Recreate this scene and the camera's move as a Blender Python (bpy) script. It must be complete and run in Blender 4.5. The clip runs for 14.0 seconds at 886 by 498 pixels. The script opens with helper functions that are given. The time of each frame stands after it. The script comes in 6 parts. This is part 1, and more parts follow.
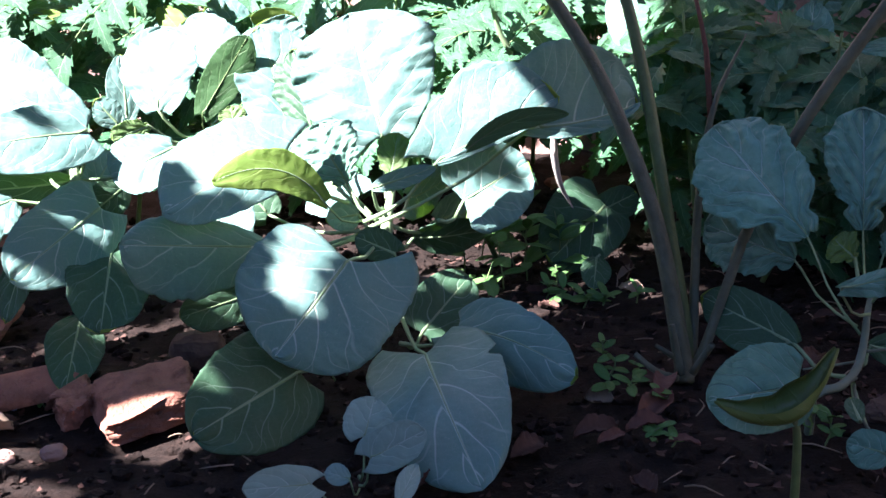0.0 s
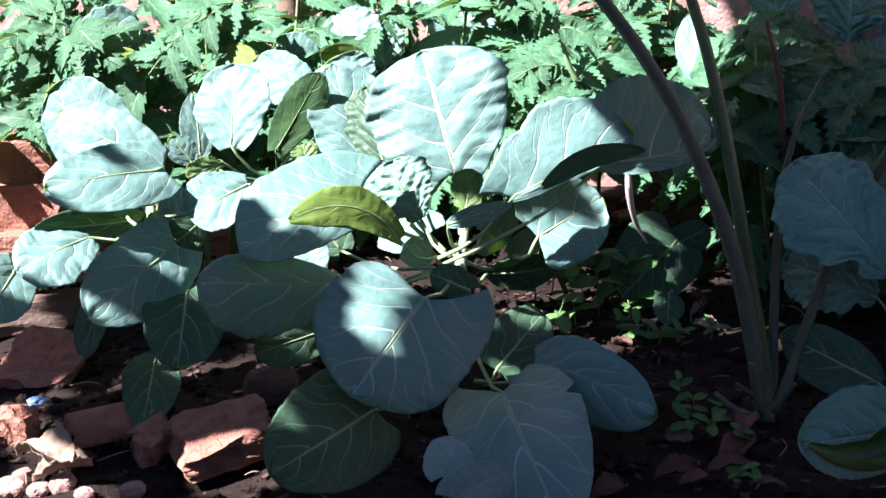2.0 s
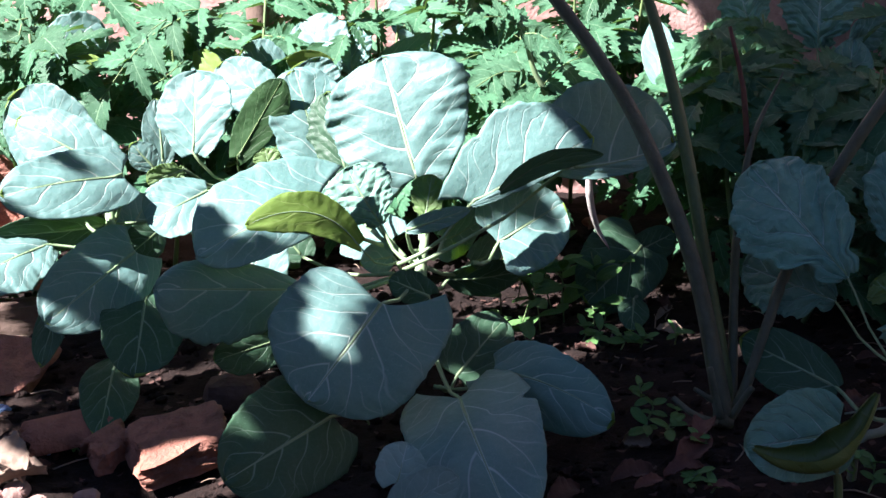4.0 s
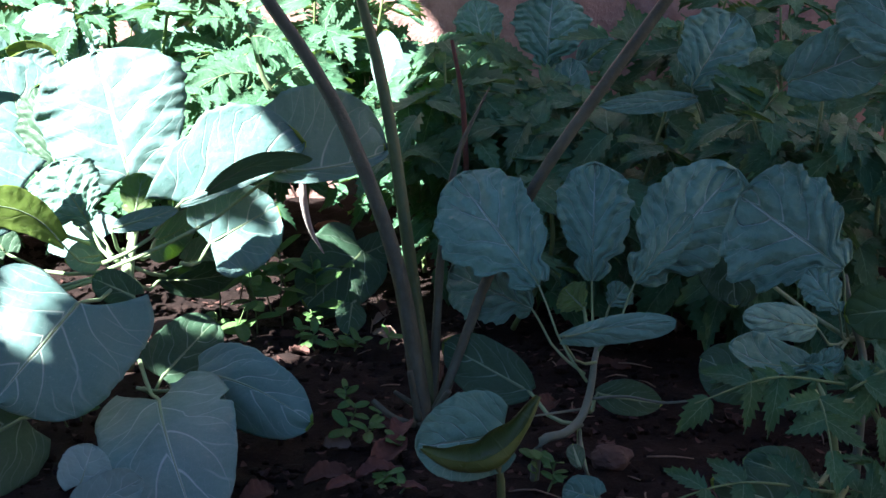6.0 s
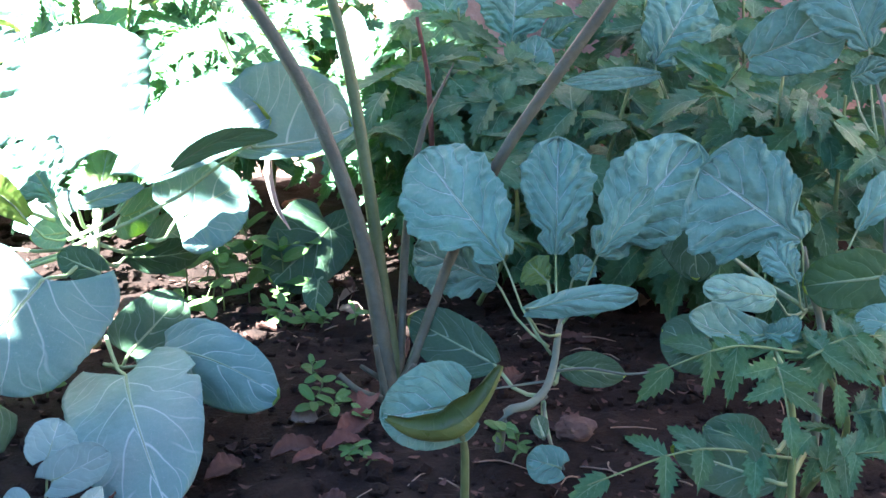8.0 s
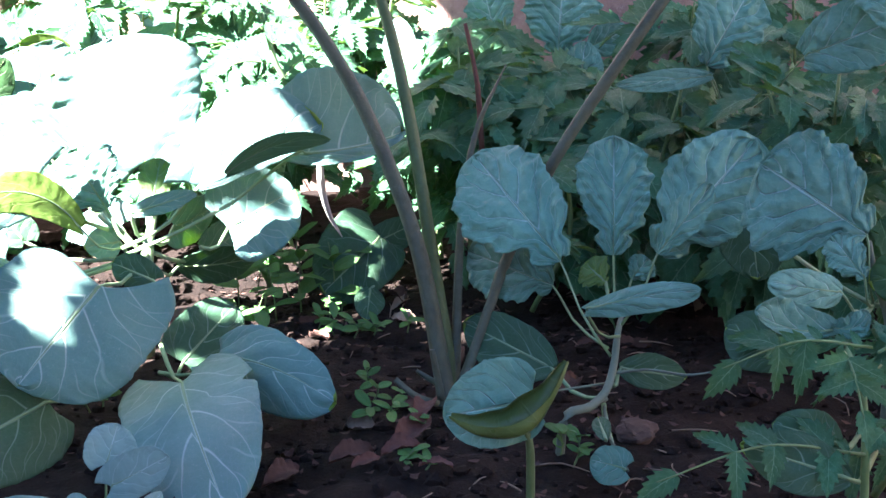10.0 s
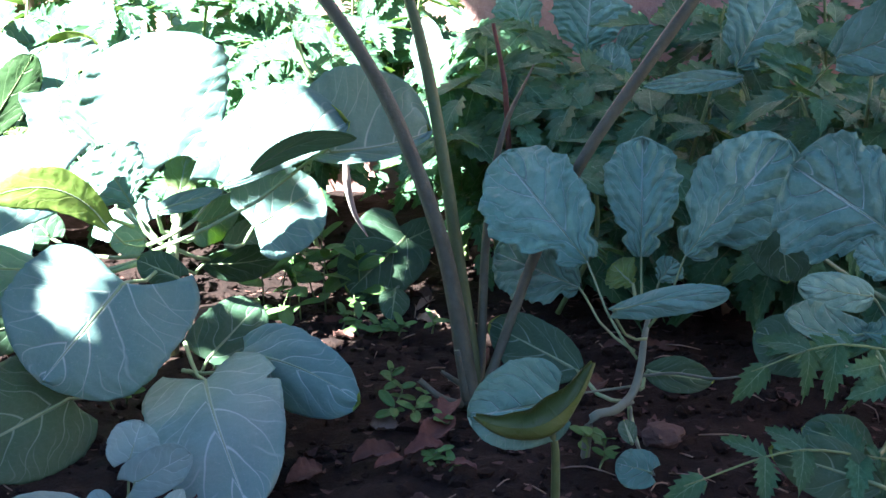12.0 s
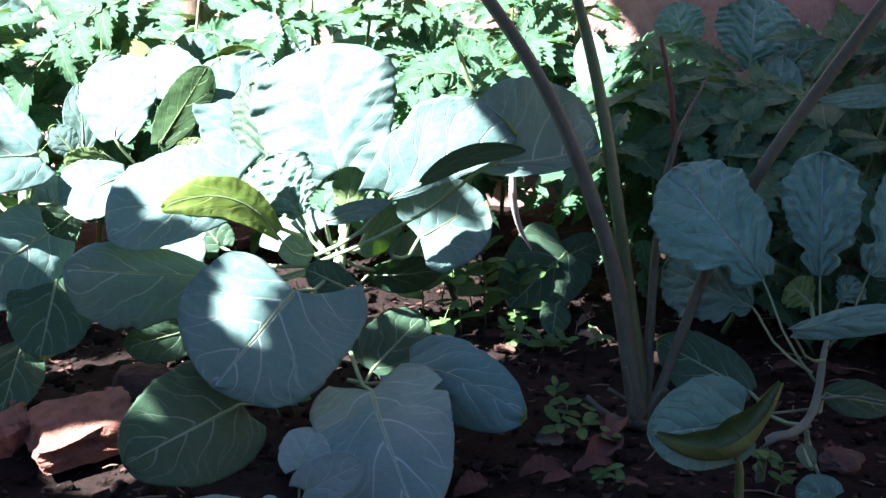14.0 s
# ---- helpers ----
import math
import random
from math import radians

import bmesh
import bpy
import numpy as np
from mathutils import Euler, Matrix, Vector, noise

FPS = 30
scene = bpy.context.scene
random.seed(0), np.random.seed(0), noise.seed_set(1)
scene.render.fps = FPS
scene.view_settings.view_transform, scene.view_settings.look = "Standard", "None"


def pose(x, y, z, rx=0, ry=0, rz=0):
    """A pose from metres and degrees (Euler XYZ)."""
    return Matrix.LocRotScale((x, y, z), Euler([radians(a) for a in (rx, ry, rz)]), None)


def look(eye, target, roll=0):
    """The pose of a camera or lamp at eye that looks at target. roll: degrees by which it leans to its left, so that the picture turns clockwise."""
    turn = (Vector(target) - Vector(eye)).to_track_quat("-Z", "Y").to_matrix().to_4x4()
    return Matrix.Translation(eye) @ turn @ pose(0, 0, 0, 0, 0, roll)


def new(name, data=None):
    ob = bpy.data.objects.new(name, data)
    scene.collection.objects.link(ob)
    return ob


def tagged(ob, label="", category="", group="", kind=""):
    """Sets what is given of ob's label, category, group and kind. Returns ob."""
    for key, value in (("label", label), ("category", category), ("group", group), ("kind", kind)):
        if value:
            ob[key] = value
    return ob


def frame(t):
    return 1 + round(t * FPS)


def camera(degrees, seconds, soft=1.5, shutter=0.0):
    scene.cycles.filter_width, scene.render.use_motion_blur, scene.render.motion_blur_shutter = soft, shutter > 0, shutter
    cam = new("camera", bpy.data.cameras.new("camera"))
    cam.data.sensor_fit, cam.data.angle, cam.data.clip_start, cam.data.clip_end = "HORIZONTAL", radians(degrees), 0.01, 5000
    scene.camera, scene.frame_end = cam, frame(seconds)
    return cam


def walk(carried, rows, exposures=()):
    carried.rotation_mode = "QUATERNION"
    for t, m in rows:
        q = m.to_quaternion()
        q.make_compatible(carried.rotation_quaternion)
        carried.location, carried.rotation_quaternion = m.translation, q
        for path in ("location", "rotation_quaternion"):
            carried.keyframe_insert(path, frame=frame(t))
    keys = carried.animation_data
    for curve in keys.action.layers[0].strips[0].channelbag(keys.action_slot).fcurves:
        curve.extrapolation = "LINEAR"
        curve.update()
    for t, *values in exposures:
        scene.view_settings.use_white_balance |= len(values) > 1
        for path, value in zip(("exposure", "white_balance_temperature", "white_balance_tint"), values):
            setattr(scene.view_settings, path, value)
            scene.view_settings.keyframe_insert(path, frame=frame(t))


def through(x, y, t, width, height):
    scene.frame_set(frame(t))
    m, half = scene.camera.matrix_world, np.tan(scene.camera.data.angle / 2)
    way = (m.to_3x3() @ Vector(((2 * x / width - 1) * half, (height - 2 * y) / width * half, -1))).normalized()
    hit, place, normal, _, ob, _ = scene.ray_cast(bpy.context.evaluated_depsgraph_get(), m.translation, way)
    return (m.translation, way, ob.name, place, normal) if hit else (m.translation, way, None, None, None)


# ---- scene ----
# ---- camera ----
cam = camera(38.5, 14.0)
PATH = [
    (0, (0.018, 0.009, 0.815), 1.08, -16.76, -3.19),
    (0.5, (0.016, 0.002, 0.819), 1.03, -15.35, -3.36),
    (1, (0.010, 0.018, 0.819), 1.62, -15.41, -3.28),
    (1.5, (-0.010, 0.025, 0.823), 3.03, -14.96, -3.82),
    (2, (-0.022, 0.020, 0.829), 3.38, -15.35, -3.88),
    (2.5, (-0.010, 0.027, 0.823), 3.95, -14.89, -4.22),
    (5, (0.083, 0.023, 0.817), -0.83, -15.08, -3.04),
    (5.5, (0.121, 0.013, 0.816), -5.38, -13.88, -1.01),
    (6, (0.137, 0.006, 0.814), -7.63, -15.01, 0.26),
    (6.5, (0.143, 0.002, 0.814), -9.87, -15.01, 1.27),
    (7, (0.149, -0.017, 0.816), -10.98, -15.65, 1.24),
    (7.5, (0.159, -0.014, 0.810), -11.12, -15.45, 1.42),
    (8, (0.142, -0.013, 0.807), -9.05, -15.82, 0.34),
    (10.5, (0.111, 0.006, 0.766), -6.83, -14.62, -1.00),
    (11, (0.104, 0.009, 0.766), -6.18, -14.87, -0.90),
    (11.5, (0.111, 0.013, 0.761), -6.42, -15.00, -0.79),
    (12, (0.117, 0.014, 0.761), -6.09, -14.58, -0.67),
    (12.5, (0.106, 0.012, 0.761), -4.04, -14.34, -1.09),
    (13, (0.103, 0.036, 0.755), -3.79, -14.08, -0.60),
    (13.5, (0.084, 0.033, 0.753), -0.57, -13.80, -1.27),
    (14, (0.069, 0.034, 0.750), 0.27, -13.68, -1.20),
]
STOPS = [
    (0, 3.55, 5500, 27), (1, 3.05, 5500, 28), (1.5, 2.85, 5500, 28), (2.5, 2.80, 5500, 28), (5, 2.62, 5500, 25), (5.5, 2.85, 5500, 24), (6, 3.40, 5500, 22), (6.5, 4.20, 5500, 20), (7, 4.80, 5500, 18), (7.5, 5.05, 5500, 17), (8, 5.40, 5500, 17), (10.5, 4.70, 5500, 19), (11, 4.68, 5500, 20), (12, 4.50, 5500, 20), (12.5, 4.30, 5500, 22), (13, 4.00, 5500, 23), (13.5, 3.72, 5500, 25), (14, 3.50, 5500, 26),
]
walk(cam, [(t, pose(*eye, 0, 0, yaw) @ pose(0, 0, 0, 90 + pitch) @ pose(0, 0, 0, 0, 0, roll)) for t, eye, yaw, pitch, roll in PATH], STOPS)

# ---- light ----
SUN = Vector((-0.56, -0.36, 0.745)).normalized()
sun = new("sun", bpy.data.lights.new("sun", "SUN"))
sun.data.energy, sun.data.angle, sun.data.color = 5.0, radians(0.53), (1.0, 0.87, 0.71)
sun.matrix_world = look(SUN * 30, (0, 0, 0))
world = bpy.data.worlds.new("world")
scene.world = world
world.use_nodes = True
sky = world.node_tree.nodes.new("ShaderNodeTexSky")
sky.sky_type, sky.sun_disc, sky.ozone_density, sky.dust_density = "NISHITA", False, 2.4, 0.3
sky.sun_elevation, sky.sun_rotation = math.asin(SUN.z), math.atan2(SUN.x, SUN.y)
back = world.node_tree.nodes["Background"]
back.inputs["Strength"].default_value = 0.03
world.node_tree.links.new(sky.outputs["Color"], back.inputs["Color"])


# ---- materials ----
class Nodes:
    """A small builder of node materials."""

    def __init__(self, name):
        self.mat = bpy.data.materials.new(name)
        self.mat.use_nodes = True
        self.tree = self.mat.node_tree
        self.bsdf = self.tree.nodes["Principled BSDF"]

    def add(self, kind, **sets):
        node = self.tree.nodes.new("ShaderNode" + kind)
        for key, value in sets.items():
            if key == "operation":
                node.operation = value
            elif key == "blend":
                node.data_type, node.blend_type = "RGBA", value
            elif key == "feature":
                node.feature = value
            else:
                node.inputs[int(key[1:]) if key[0] == "i" and key[1:].isdigit() else key.replace("_", " ")].default_value = value
        return node

    def put(self, value, socket):
        if hasattr(value, "links"):
            self.tree.links.new(value, socket)
        elif isinstance(value, tuple) and len(value) == 3 and socket.type == "RGBA":
            socket.default_value = (*value, 1)
        else:
            socket.default_value = value

    def math(self, operation, a, b=0.0, c=0.0):
        node = self.add("Math", operation=operation)
        for value, socket in zip((a, b, c), node.inputs):
            self.put(value, socket)
        return node.outputs[0]

    def mix(self, fac, a, b, blend="MIX"):
        node = self.add("Mix", blend=blend)
        self.put(fac, node.inputs[0])
        self.put(a, node.inputs[6])
        self.put(b, node.inputs[7])
        return node.outputs[2]

    def ramp(self, value, low, high, a=0.0, b=1.0):
        node = self.add("MapRange")
        for v, n in zip((value, low, high, a, b), range(5)):
            self.put(v, node.inputs[n])
        return node.outputs[0]

    def coords(self, which="Object"):
        return self.add("TexCoord").outputs[which]

    def noise(self, scale, detail=4.0, rough=0.55, where=None):
        node = self.add("TexNoise", Scale=scale, Detail=detail, Roughness=rough)
        self.put(where if where is not None else self.coords(), node.inputs["Vector"])
        return node.outputs["Fac"]

    def cells(self, scale, where=None, feature="F1"):
        node = self.add("TexVoronoi", feature=feature, Scale=scale)
        self.put(where if where is not None else self.coords(), node.inputs["Vector"])
        return node.outputs["Distance"]

    def bump(self, height, strength=0.5, distance=0.004):
        node = self.add("Bump", Strength=strength, Distance=distance)
        self.put(height, node.inputs["Height"])
        self.tree.links.new(node.outputs[0], self.bsdf.inputs["Normal"])
        return node.outputs[0]

    def done(self, color, rough=0.7, spec=0.5):
        self.put(color, self.bsdf.inputs["Base Color"])
        self.put(rough, self.bsdf.inputs["Roughness"])
        self.bsdf.inputs["Specular IOR Level"].default_value = spec
        return self.mat

    def glow_through(self, color, share):
        """Lets part of the light pass through a leaf."""
        thin = self.add("BsdfTranslucent")
        self.put(color, thin.inputs["Color"])
        both = self.add("MixShader")
        self.put(share, both.inputs[0])
        out = self.tree.nodes["Material Output"]
        self.tree.links.new(self.bsdf.outputs[0], both.inputs[1])
        self.tree.links.new(thin.outputs[0], both.inputs[2])
        self.tree.links.new(both.outputs[0], out.inputs[0])


def leaf_material(name, blade, dark, vein, through, share, ribs=4.6, slant=0.40, vein_mix=0.58, rough=0.52, relief=0.42, spec=0.25, mapped=True):
    """Leaf skin with a midrib, side veins and a fine net; the UV map runs along and across the blade."""
    n = Nodes(name)
    split = n.add("SeparateXYZ")
    n.put(n.coords("UV"), split.inputs[0])
    along, across = split.outputs[0], split.outputs[1]
    far = n.math("ABSOLUTE", across)
    wobble = n.noise(16.0, 3.0)
    side = n.math("MULTIPLY", n.math("SIGN", across), 0.22)
    if mapped:
        drawn = n.add("SeparateXYZ")
        chart = n.add("UVMap")
        chart.uv_map = "Veins"
        n.put(chart.outputs[0], drawn.inputs[0])
        phase, fork = drawn.outputs[0], drawn.outputs[1]
    else:
        phase = n.math("SUBTRACT", along, n.math("MULTIPLY", n.math("POWER", far, 1.25), slant))
        phase = n.math("ADD", n.math("MULTIPLY", phase, ribs), n.math("ADD", side, n.math("MULTIPLY", wobble, 0.95)))
        fork = n.math("ADD", n.math("MULTIPLY", along, 2.1 * ribs), n.math("SUBTRACT", n.math("MULTIPLY", wobble, 1.9), n.math("MULTIPLY", far, 2.6)))
    gap = n.math("ABSOLUTE", n.math("SUBTRACT", n.math("FRACT", phase), 0.5))
    width = n.ramp(far, 0.0, 0.9, 0.058, 0.016)
    lines = n.ramp(n.math("DIVIDE", gap, width), 0.35, 1.0, 1.0, 0.0)
    lines = n.math("MULTIPLY", lines, n.ramp(far, 0.1, 1.0, 0.85, 0.28))
    middle = n.ramp(n.math("DIVIDE", far, n.ramp(along, 0.0, 1.0, 0.05, 0.02)), 0.45, 1.0, 1.0, 0.0)
    fork = n.math("ABSOLUTE", n.math("SUBTRACT", n.math("FRACT", fork), 0.5))
    fork = n.math("MULTIPLY", n.ramp(fork, 0.015, 0.06, 0.34, 0.0), n.math("MULTIPLY", n.ramp(far, 0.38, 0.55), n.ramp(far, 0.8, 1.0, 1.0, 0.2)))
    lines = n.math("MAXIMUM", lines, fork)
    net = n.ramp(n.cells(85.0, feature="DISTANCE_TO_EDGE"), 0.0, 0.10, 1.0, 0.0)
    cross = n.math("MULTIPLY", n.math("ADD", n.math("MULTIPLY", far, 1.15), n.math("MULTIPLY", along, 0.5)), 7.0)
    cross = n.math("ABSOLUTE", n.math("SUBTRACT", n.math("FRACT", n.math("ADD", cross, n.math("MULTIPLY", n.noise(34.0, 3.0), 2.6))), 0.5))
    cross = n.math("MULTIPLY", n.ramp(cross, 0.012, 0.045, 1.0, 0.0), 0.1)
    veins = n.math("MAXIMUM", n.math("MAXIMUM", lines, middle), n.math("MAXIMUM", cross, n.math("MULTIPLY", net, 0.05)))
    spots = n.ramp(n.noise(9.0, 5.0), 0.35, 0.7)
    each = n.add("ObjectInfo").outputs["Random"]
    color = n.mix(spots, dark, blade)
    color = n.mix(n.math("MULTIPLY", each, 0.5 if mapped else 0.8), color, tuple((0.6 if mapped else 0.4) * c for c in blade))
    specks = n.ramp(n.noise(210.0, 3.0), 0.62, 0.8)
    color = n.mix(n.math("MULTIPLY", specks, 0.25), color, vein)
    color = n.mix(n.math("MULTIPLY", n.ramp(n.noise(5.0, 2.0), 0.4, 0.65), 0.3), color, tuple(0.62 * c for c in dark))
    color = n.mix(n.math("MULTIPLY", veins, vein_mix), color, vein)
    n.done(color, n.ramp(n.noise(40.0, 3.0), 0.3, 0.7, rough - 0.08, rough + 0.12), spec)
    pucker = n.math("MULTIPLY", n.math("SINE", n.math("MULTIPLY", gap, 3.14)), n.ramp(far, 0.0, 0.25))
    height = n.math("ADD", n.math("MULTIPLY", pucker, 0.12), n.math("ADD", n.math("MULTIPLY", n.noise(60.0, 4.0), 0.5), n.math("MULTIPLY", veins, -0.5)))
    quilt = n.math("MULTIPLY", n.cells(75.0, feature="SMOOTH_F1"), (-0.8 if relief > 0.8 else -0.35) if mapped else 0.0)
    height = n.math("ADD", height, quilt)
    n.bump(height, relief, 0.007)
    n.glow_through(through, share)
    return n.mat


def plain_material(name, a, b, scale=20.0, rough=0.8, relief=0.4, fine=120.0, spec=0.3, depth=0.004, random_mix=0.3):
    """Two tones, a coarse and a fine noise, bump, and a shift from thing to thing."""
    n = Nodes(name)
    big, small = n.noise(scale, 5.0, 0.6), n.noise(fine, 4.0, 0.65)
    color = n.mix(n.ramp(big, 0.32, 0.68), a, b)
    color = n.mix(n.ramp(small, 0.3, 0.75, 0.0, 0.45), color, tuple(0.45 * c for c in a))
    each = n.add("ObjectInfo").outputs["Random"]
    color = n.mix(n.math("MULTIPLY", each, random_mix), color, tuple(0.6 * c for c in b))
    n.done(color, rough, spec)
    n.bump(n.math("ADD", n.math("MULTIPLY", big, 0.6), small), relief, depth)
    return n.mat


COLLARD = leaf_material("collard_leaf_top", (0.155, 0.30, 0.265), (0.105, 0.222, 0.195), (0.58, 0.68, 0.58), (0.24, 0.42, 0.05), 0.18, spec=0.35, rough=0.47)
COLLARD_UNDER = leaf_material("collard_leaf_underside", (0.21, 0.32, 0.065), (0.15, 0.25, 0.05), (0.34, 0.44, 0.16), (0.42, 0.6, 0.06), 0.45, relief=0.5, vein_mix=0.45)
# Darker copy of the underside skin, with the shade put into its colour.
COLLARD_UNDER_SHADED = leaf_material("shaded_leaf_underside", (0.05, 0.12, 0.045), (0.035, 0.09, 0.03), (0.16, 0.27, 0.12), (0.10, 0.24, 0.03), 0.2, relief=0.5, vein_mix=0.4)
# Dark copy of the collard skin: shade among the leaves put into the colour.
COLLARD_SHADED = leaf_material("shaded_collard_leaf", (0.05, 0.118, 0.066), (0.036, 0.09, 0.046), (0.26, 0.38, 0.27), (0.12, 0.26, 0.04), 0.15, vein_mix=0.7)
KALE = leaf_material("crinkled_leaf_top", (0.2, 0.39, 0.295), (0.12, 0.262, 0.19), (0.48, 0.62, 0.54), (0.16, 0.3, 0.05), 0.1, ribs=4.4, slant=0.42, relief=0.95, vein_mix=0.75)
OLIVE_LEAF = leaf_material("yellowing_leaf_underside", (0.13, 0.175, 0.05), (0.07, 0.12, 0.035), (0.24, 0.27, 0.10), (0.2, 0.25, 0.03), 0.15, vein_mix=0.2, relief=0.4, rough=0.35)
YOUNG = leaf_material("young_leaf", (0.16, 0.27, 0.10), (0.12, 0.22, 0.07), (0.34, 0.44, 0.22), (0.28, 0.45, 0.05), 0.3, ribs=4.6, relief=0.45)
SPROUT = leaf_material("seedling_leaf", (0.26, 0.39, 0.35), (0.21, 0.33, 0.29), (0.48, 0.58, 0.52), (0.28, 0.45, 0.08), 0.2)
TOMATO = leaf_material("tomato_leaf", (0.074, 0.205, 0.102), (0.034, 0.118, 0.054), (0.22, 0.36, 0.20), (0.17, 0.34, 0.05), 0.14, ribs=5.0, vein_mix=0.55, spec=0.2, rough=0.55, relief=0.5, mapped=False)
WEED = leaf_material("weed_leaf", (0.105, 0.235, 0.07), (0.07, 0.17, 0.045), (0.2, 0.33, 0.13), (0.2, 0.4, 0.04), 0.25, ribs=4.0, vein_mix=0.4)
PETIOLE = plain_material("pale_leaf_stalk", (0.19, 0.31, 0.14), (0.26, 0.37, 0.2), 30.0, 0.5, 0.15)
KALE_STEM = plain_material("grey_green_stem", (0.105, 0.14, 0.10), (0.16, 0.2, 0.145), 30.0, 0.55, 0.2)
GREEN_STEM = plain_material("green_stem", (0.12, 0.2, 0.07), (0.17, 0.26, 0.1), 30.0, 0.55, 0.2)
GREY_STALK = plain_material("grey_green_stalk", (0.10, 0.118, 0.078), (0.062, 0.072, 0.048), 25.0, 0.55, 0.7)
OLIVE_STALK = plain_material("olive_stalk", (0.075, 0.115, 0.042), (0.10, 0.145, 0.058), 25.0, 0.5, 0.3)
DRY = plain_material("dry_leaf", (0.052, 0.028, 0.021), (0.095, 0.052, 0.038), 25.0, 0.85, 0.6)
RUST = plain_material("rusty_dry_leaf", (0.085, 0.037, 0.027), (0.14, 0.066, 0.048), 25.0, 0.8, 0.6)
PALE_STRIP = plain_material("bleached_leaf_strip", (0.42, 0.4, 0.36), (0.52, 0.5, 0.45), 40.0, 0.7, 0.4)
STRAW = plain_material("dry_straw", (0.27, 0.21, 0.15), (0.2, 0.15, 0.105), 40.0, 0.85, 0.4)
STONE = plain_material("earthy_stone", (0.075, 0.05, 0.04), (0.12, 0.085, 0.07), 20.0, 0.9, 0.6, 110.0, 0.2)
PALE_STONE = plain_material("pinkish_stone", (0.24, 0.15, 0.12), (0.33, 0.23, 0.19), 25.0, 0.9, 0.7, 110.0, 0.2)
WOOD = plain_material("weathered_wood", (0.12, 0.085, 0.065), (0.2, 0.15, 0.11), 12.0, 0.85, 0.6)
BARK = plain_material("bark", (0.1, 0.075, 0.055), (0.15, 0.12, 0.09), 12.0, 0.9, 0.8)
PLASTIC = plain_material("blue_plastic", (0.12, 0.22, 0.42), (0.2, 0.32, 0.5), 30.0, 0.4, 0.2)


def soil_material():
    n = Nodes("soil")
    big, clods, grit = n.noise(3.0, 6.0, 0.6), n.noise(38.0, 6.0, 0.65), n.noise(190.0, 4.0, 0.7)
    color = n.mix(n.ramp(big, 0.35, 0.65), (0.0125, 0.0088, 0.0068), (0.025, 0.0165, 0.0125))
    color = n.mix(n.ramp(clods, 0.4, 0.7), color, (0.009, 0.0068, 0.0054))
    color = n.mix(n.ramp(grit, 0.6, 0.78, 0.0, 0.6), color, (0.10, 0.058, 0.045))
    n.done(color, 0.95, 0.15)
    n.bump(n.math("ADD", clods, n.math("MULTIPLY", grit, 0.5)), 0.9, 0.012)
    return n.mat


def brick_material():
    """Old clay, chipped and crusted with soil."""
    n = Nodes("broken_brick")
    big, mid, fine = n.noise(9.0, 5.0, 0.65), n.noise(34.0, 5.0, 0.65), n.noise(140.0, 4.0, 0.7)
    color = n.mix(n.ramp(big, 0.35, 0.65), (0.36, 0.165, 0.11), (0.27, 0.135, 0.095))
    color = n.mix(n.ramp(fine, 0.55, 0.75, 0.0, 0.6), color, (0.42, 0.24, 0.17))
    crust = n.math("MULTIPLY", n.ramp(mid, 0.45, 0.66), n.ramp(big, 0.3, 0.6, 0.8, 0.2))
    color = n.mix(crust, color, (0.05, 0.035, 0.027))
    n.done(color, 0.95, 0.12)
    n.bump(n.math("ADD", mid, n.math("MULTIPLY", fine, 0.6)), 1.0, 0.012)
    return n.mat


BRICK = brick_material()
SOIL = soil_material()


def wall_material():
    n = Nodes("terracotta_plaster")
    big, mid, fine = n.noise(2.2, 6.0, 0.65), n.noise(14.0, 5.0, 0.6), n.noise(90.0, 4.0, 0.6)
    color = n.mix(n.ramp(big, 0.35, 0.65), (0.36, 0.23, 0.19), (0.45, 0.31, 0.26))
    color = n.mix(n.ramp(mid, 0.45, 0.7), color, (0.24, 0.155, 0.13))
    color = n.mix(n.ramp(fine, 0.55, 0.8, 0.0, 0.6), color, (0.56, 0.44, 0.38))
    n.done(color, 0.92, 0.15)
    n.bump(n.math("ADD", mid, n.math("MULTIPLY", fine, 0.5)), 0.7, 0.01)
    return n.mat


WALL = wall_material()


# ---- builders ----
def link(name, verts, faces, materials, slots=None, uvs=None, parent=None, label="", smooth=True):
    """A mesh object from corners and faces; under a parent it is a part of it."""
    mesh = bpy.data.meshes.new(name)
    mesh.from_pydata([tuple(v) for v in verts], [], faces)
    for m in materials:
        mesh.materials.append(m)
    if slots is not None:
        mesh.polygons.foreach_set("material_index", slots)
    if smooth:
        mesh.polygons.foreach_set("use_smooth", [True] * len(faces))
    if uvs is not None:
        flat = np.array(uvs, dtype=np.float32)[[i for f in faces for i in f]]
        for k, name_of in enumerate(("UVMap", "Veins")[:flat.shape[1] // 2]):
            layer = mesh.uv_layers.new(name=name_of)
            layer.data.foreach_set("uv", flat[:, 2 * k:2 * k + 2].ravel())
    mesh.update()
    ob = new(name, mesh)
    if parent is not None:
        ob.parent = parent
        ob.matrix_parent_inverse = Matrix.Translation(-parent.location)
    if label:
        tagged(ob, label)
    return ob


def thing(name, base, label, category, group="", kind=""):
    ob = tagged(new(name), label, category, group, kind)
    ob.location = base
    return ob


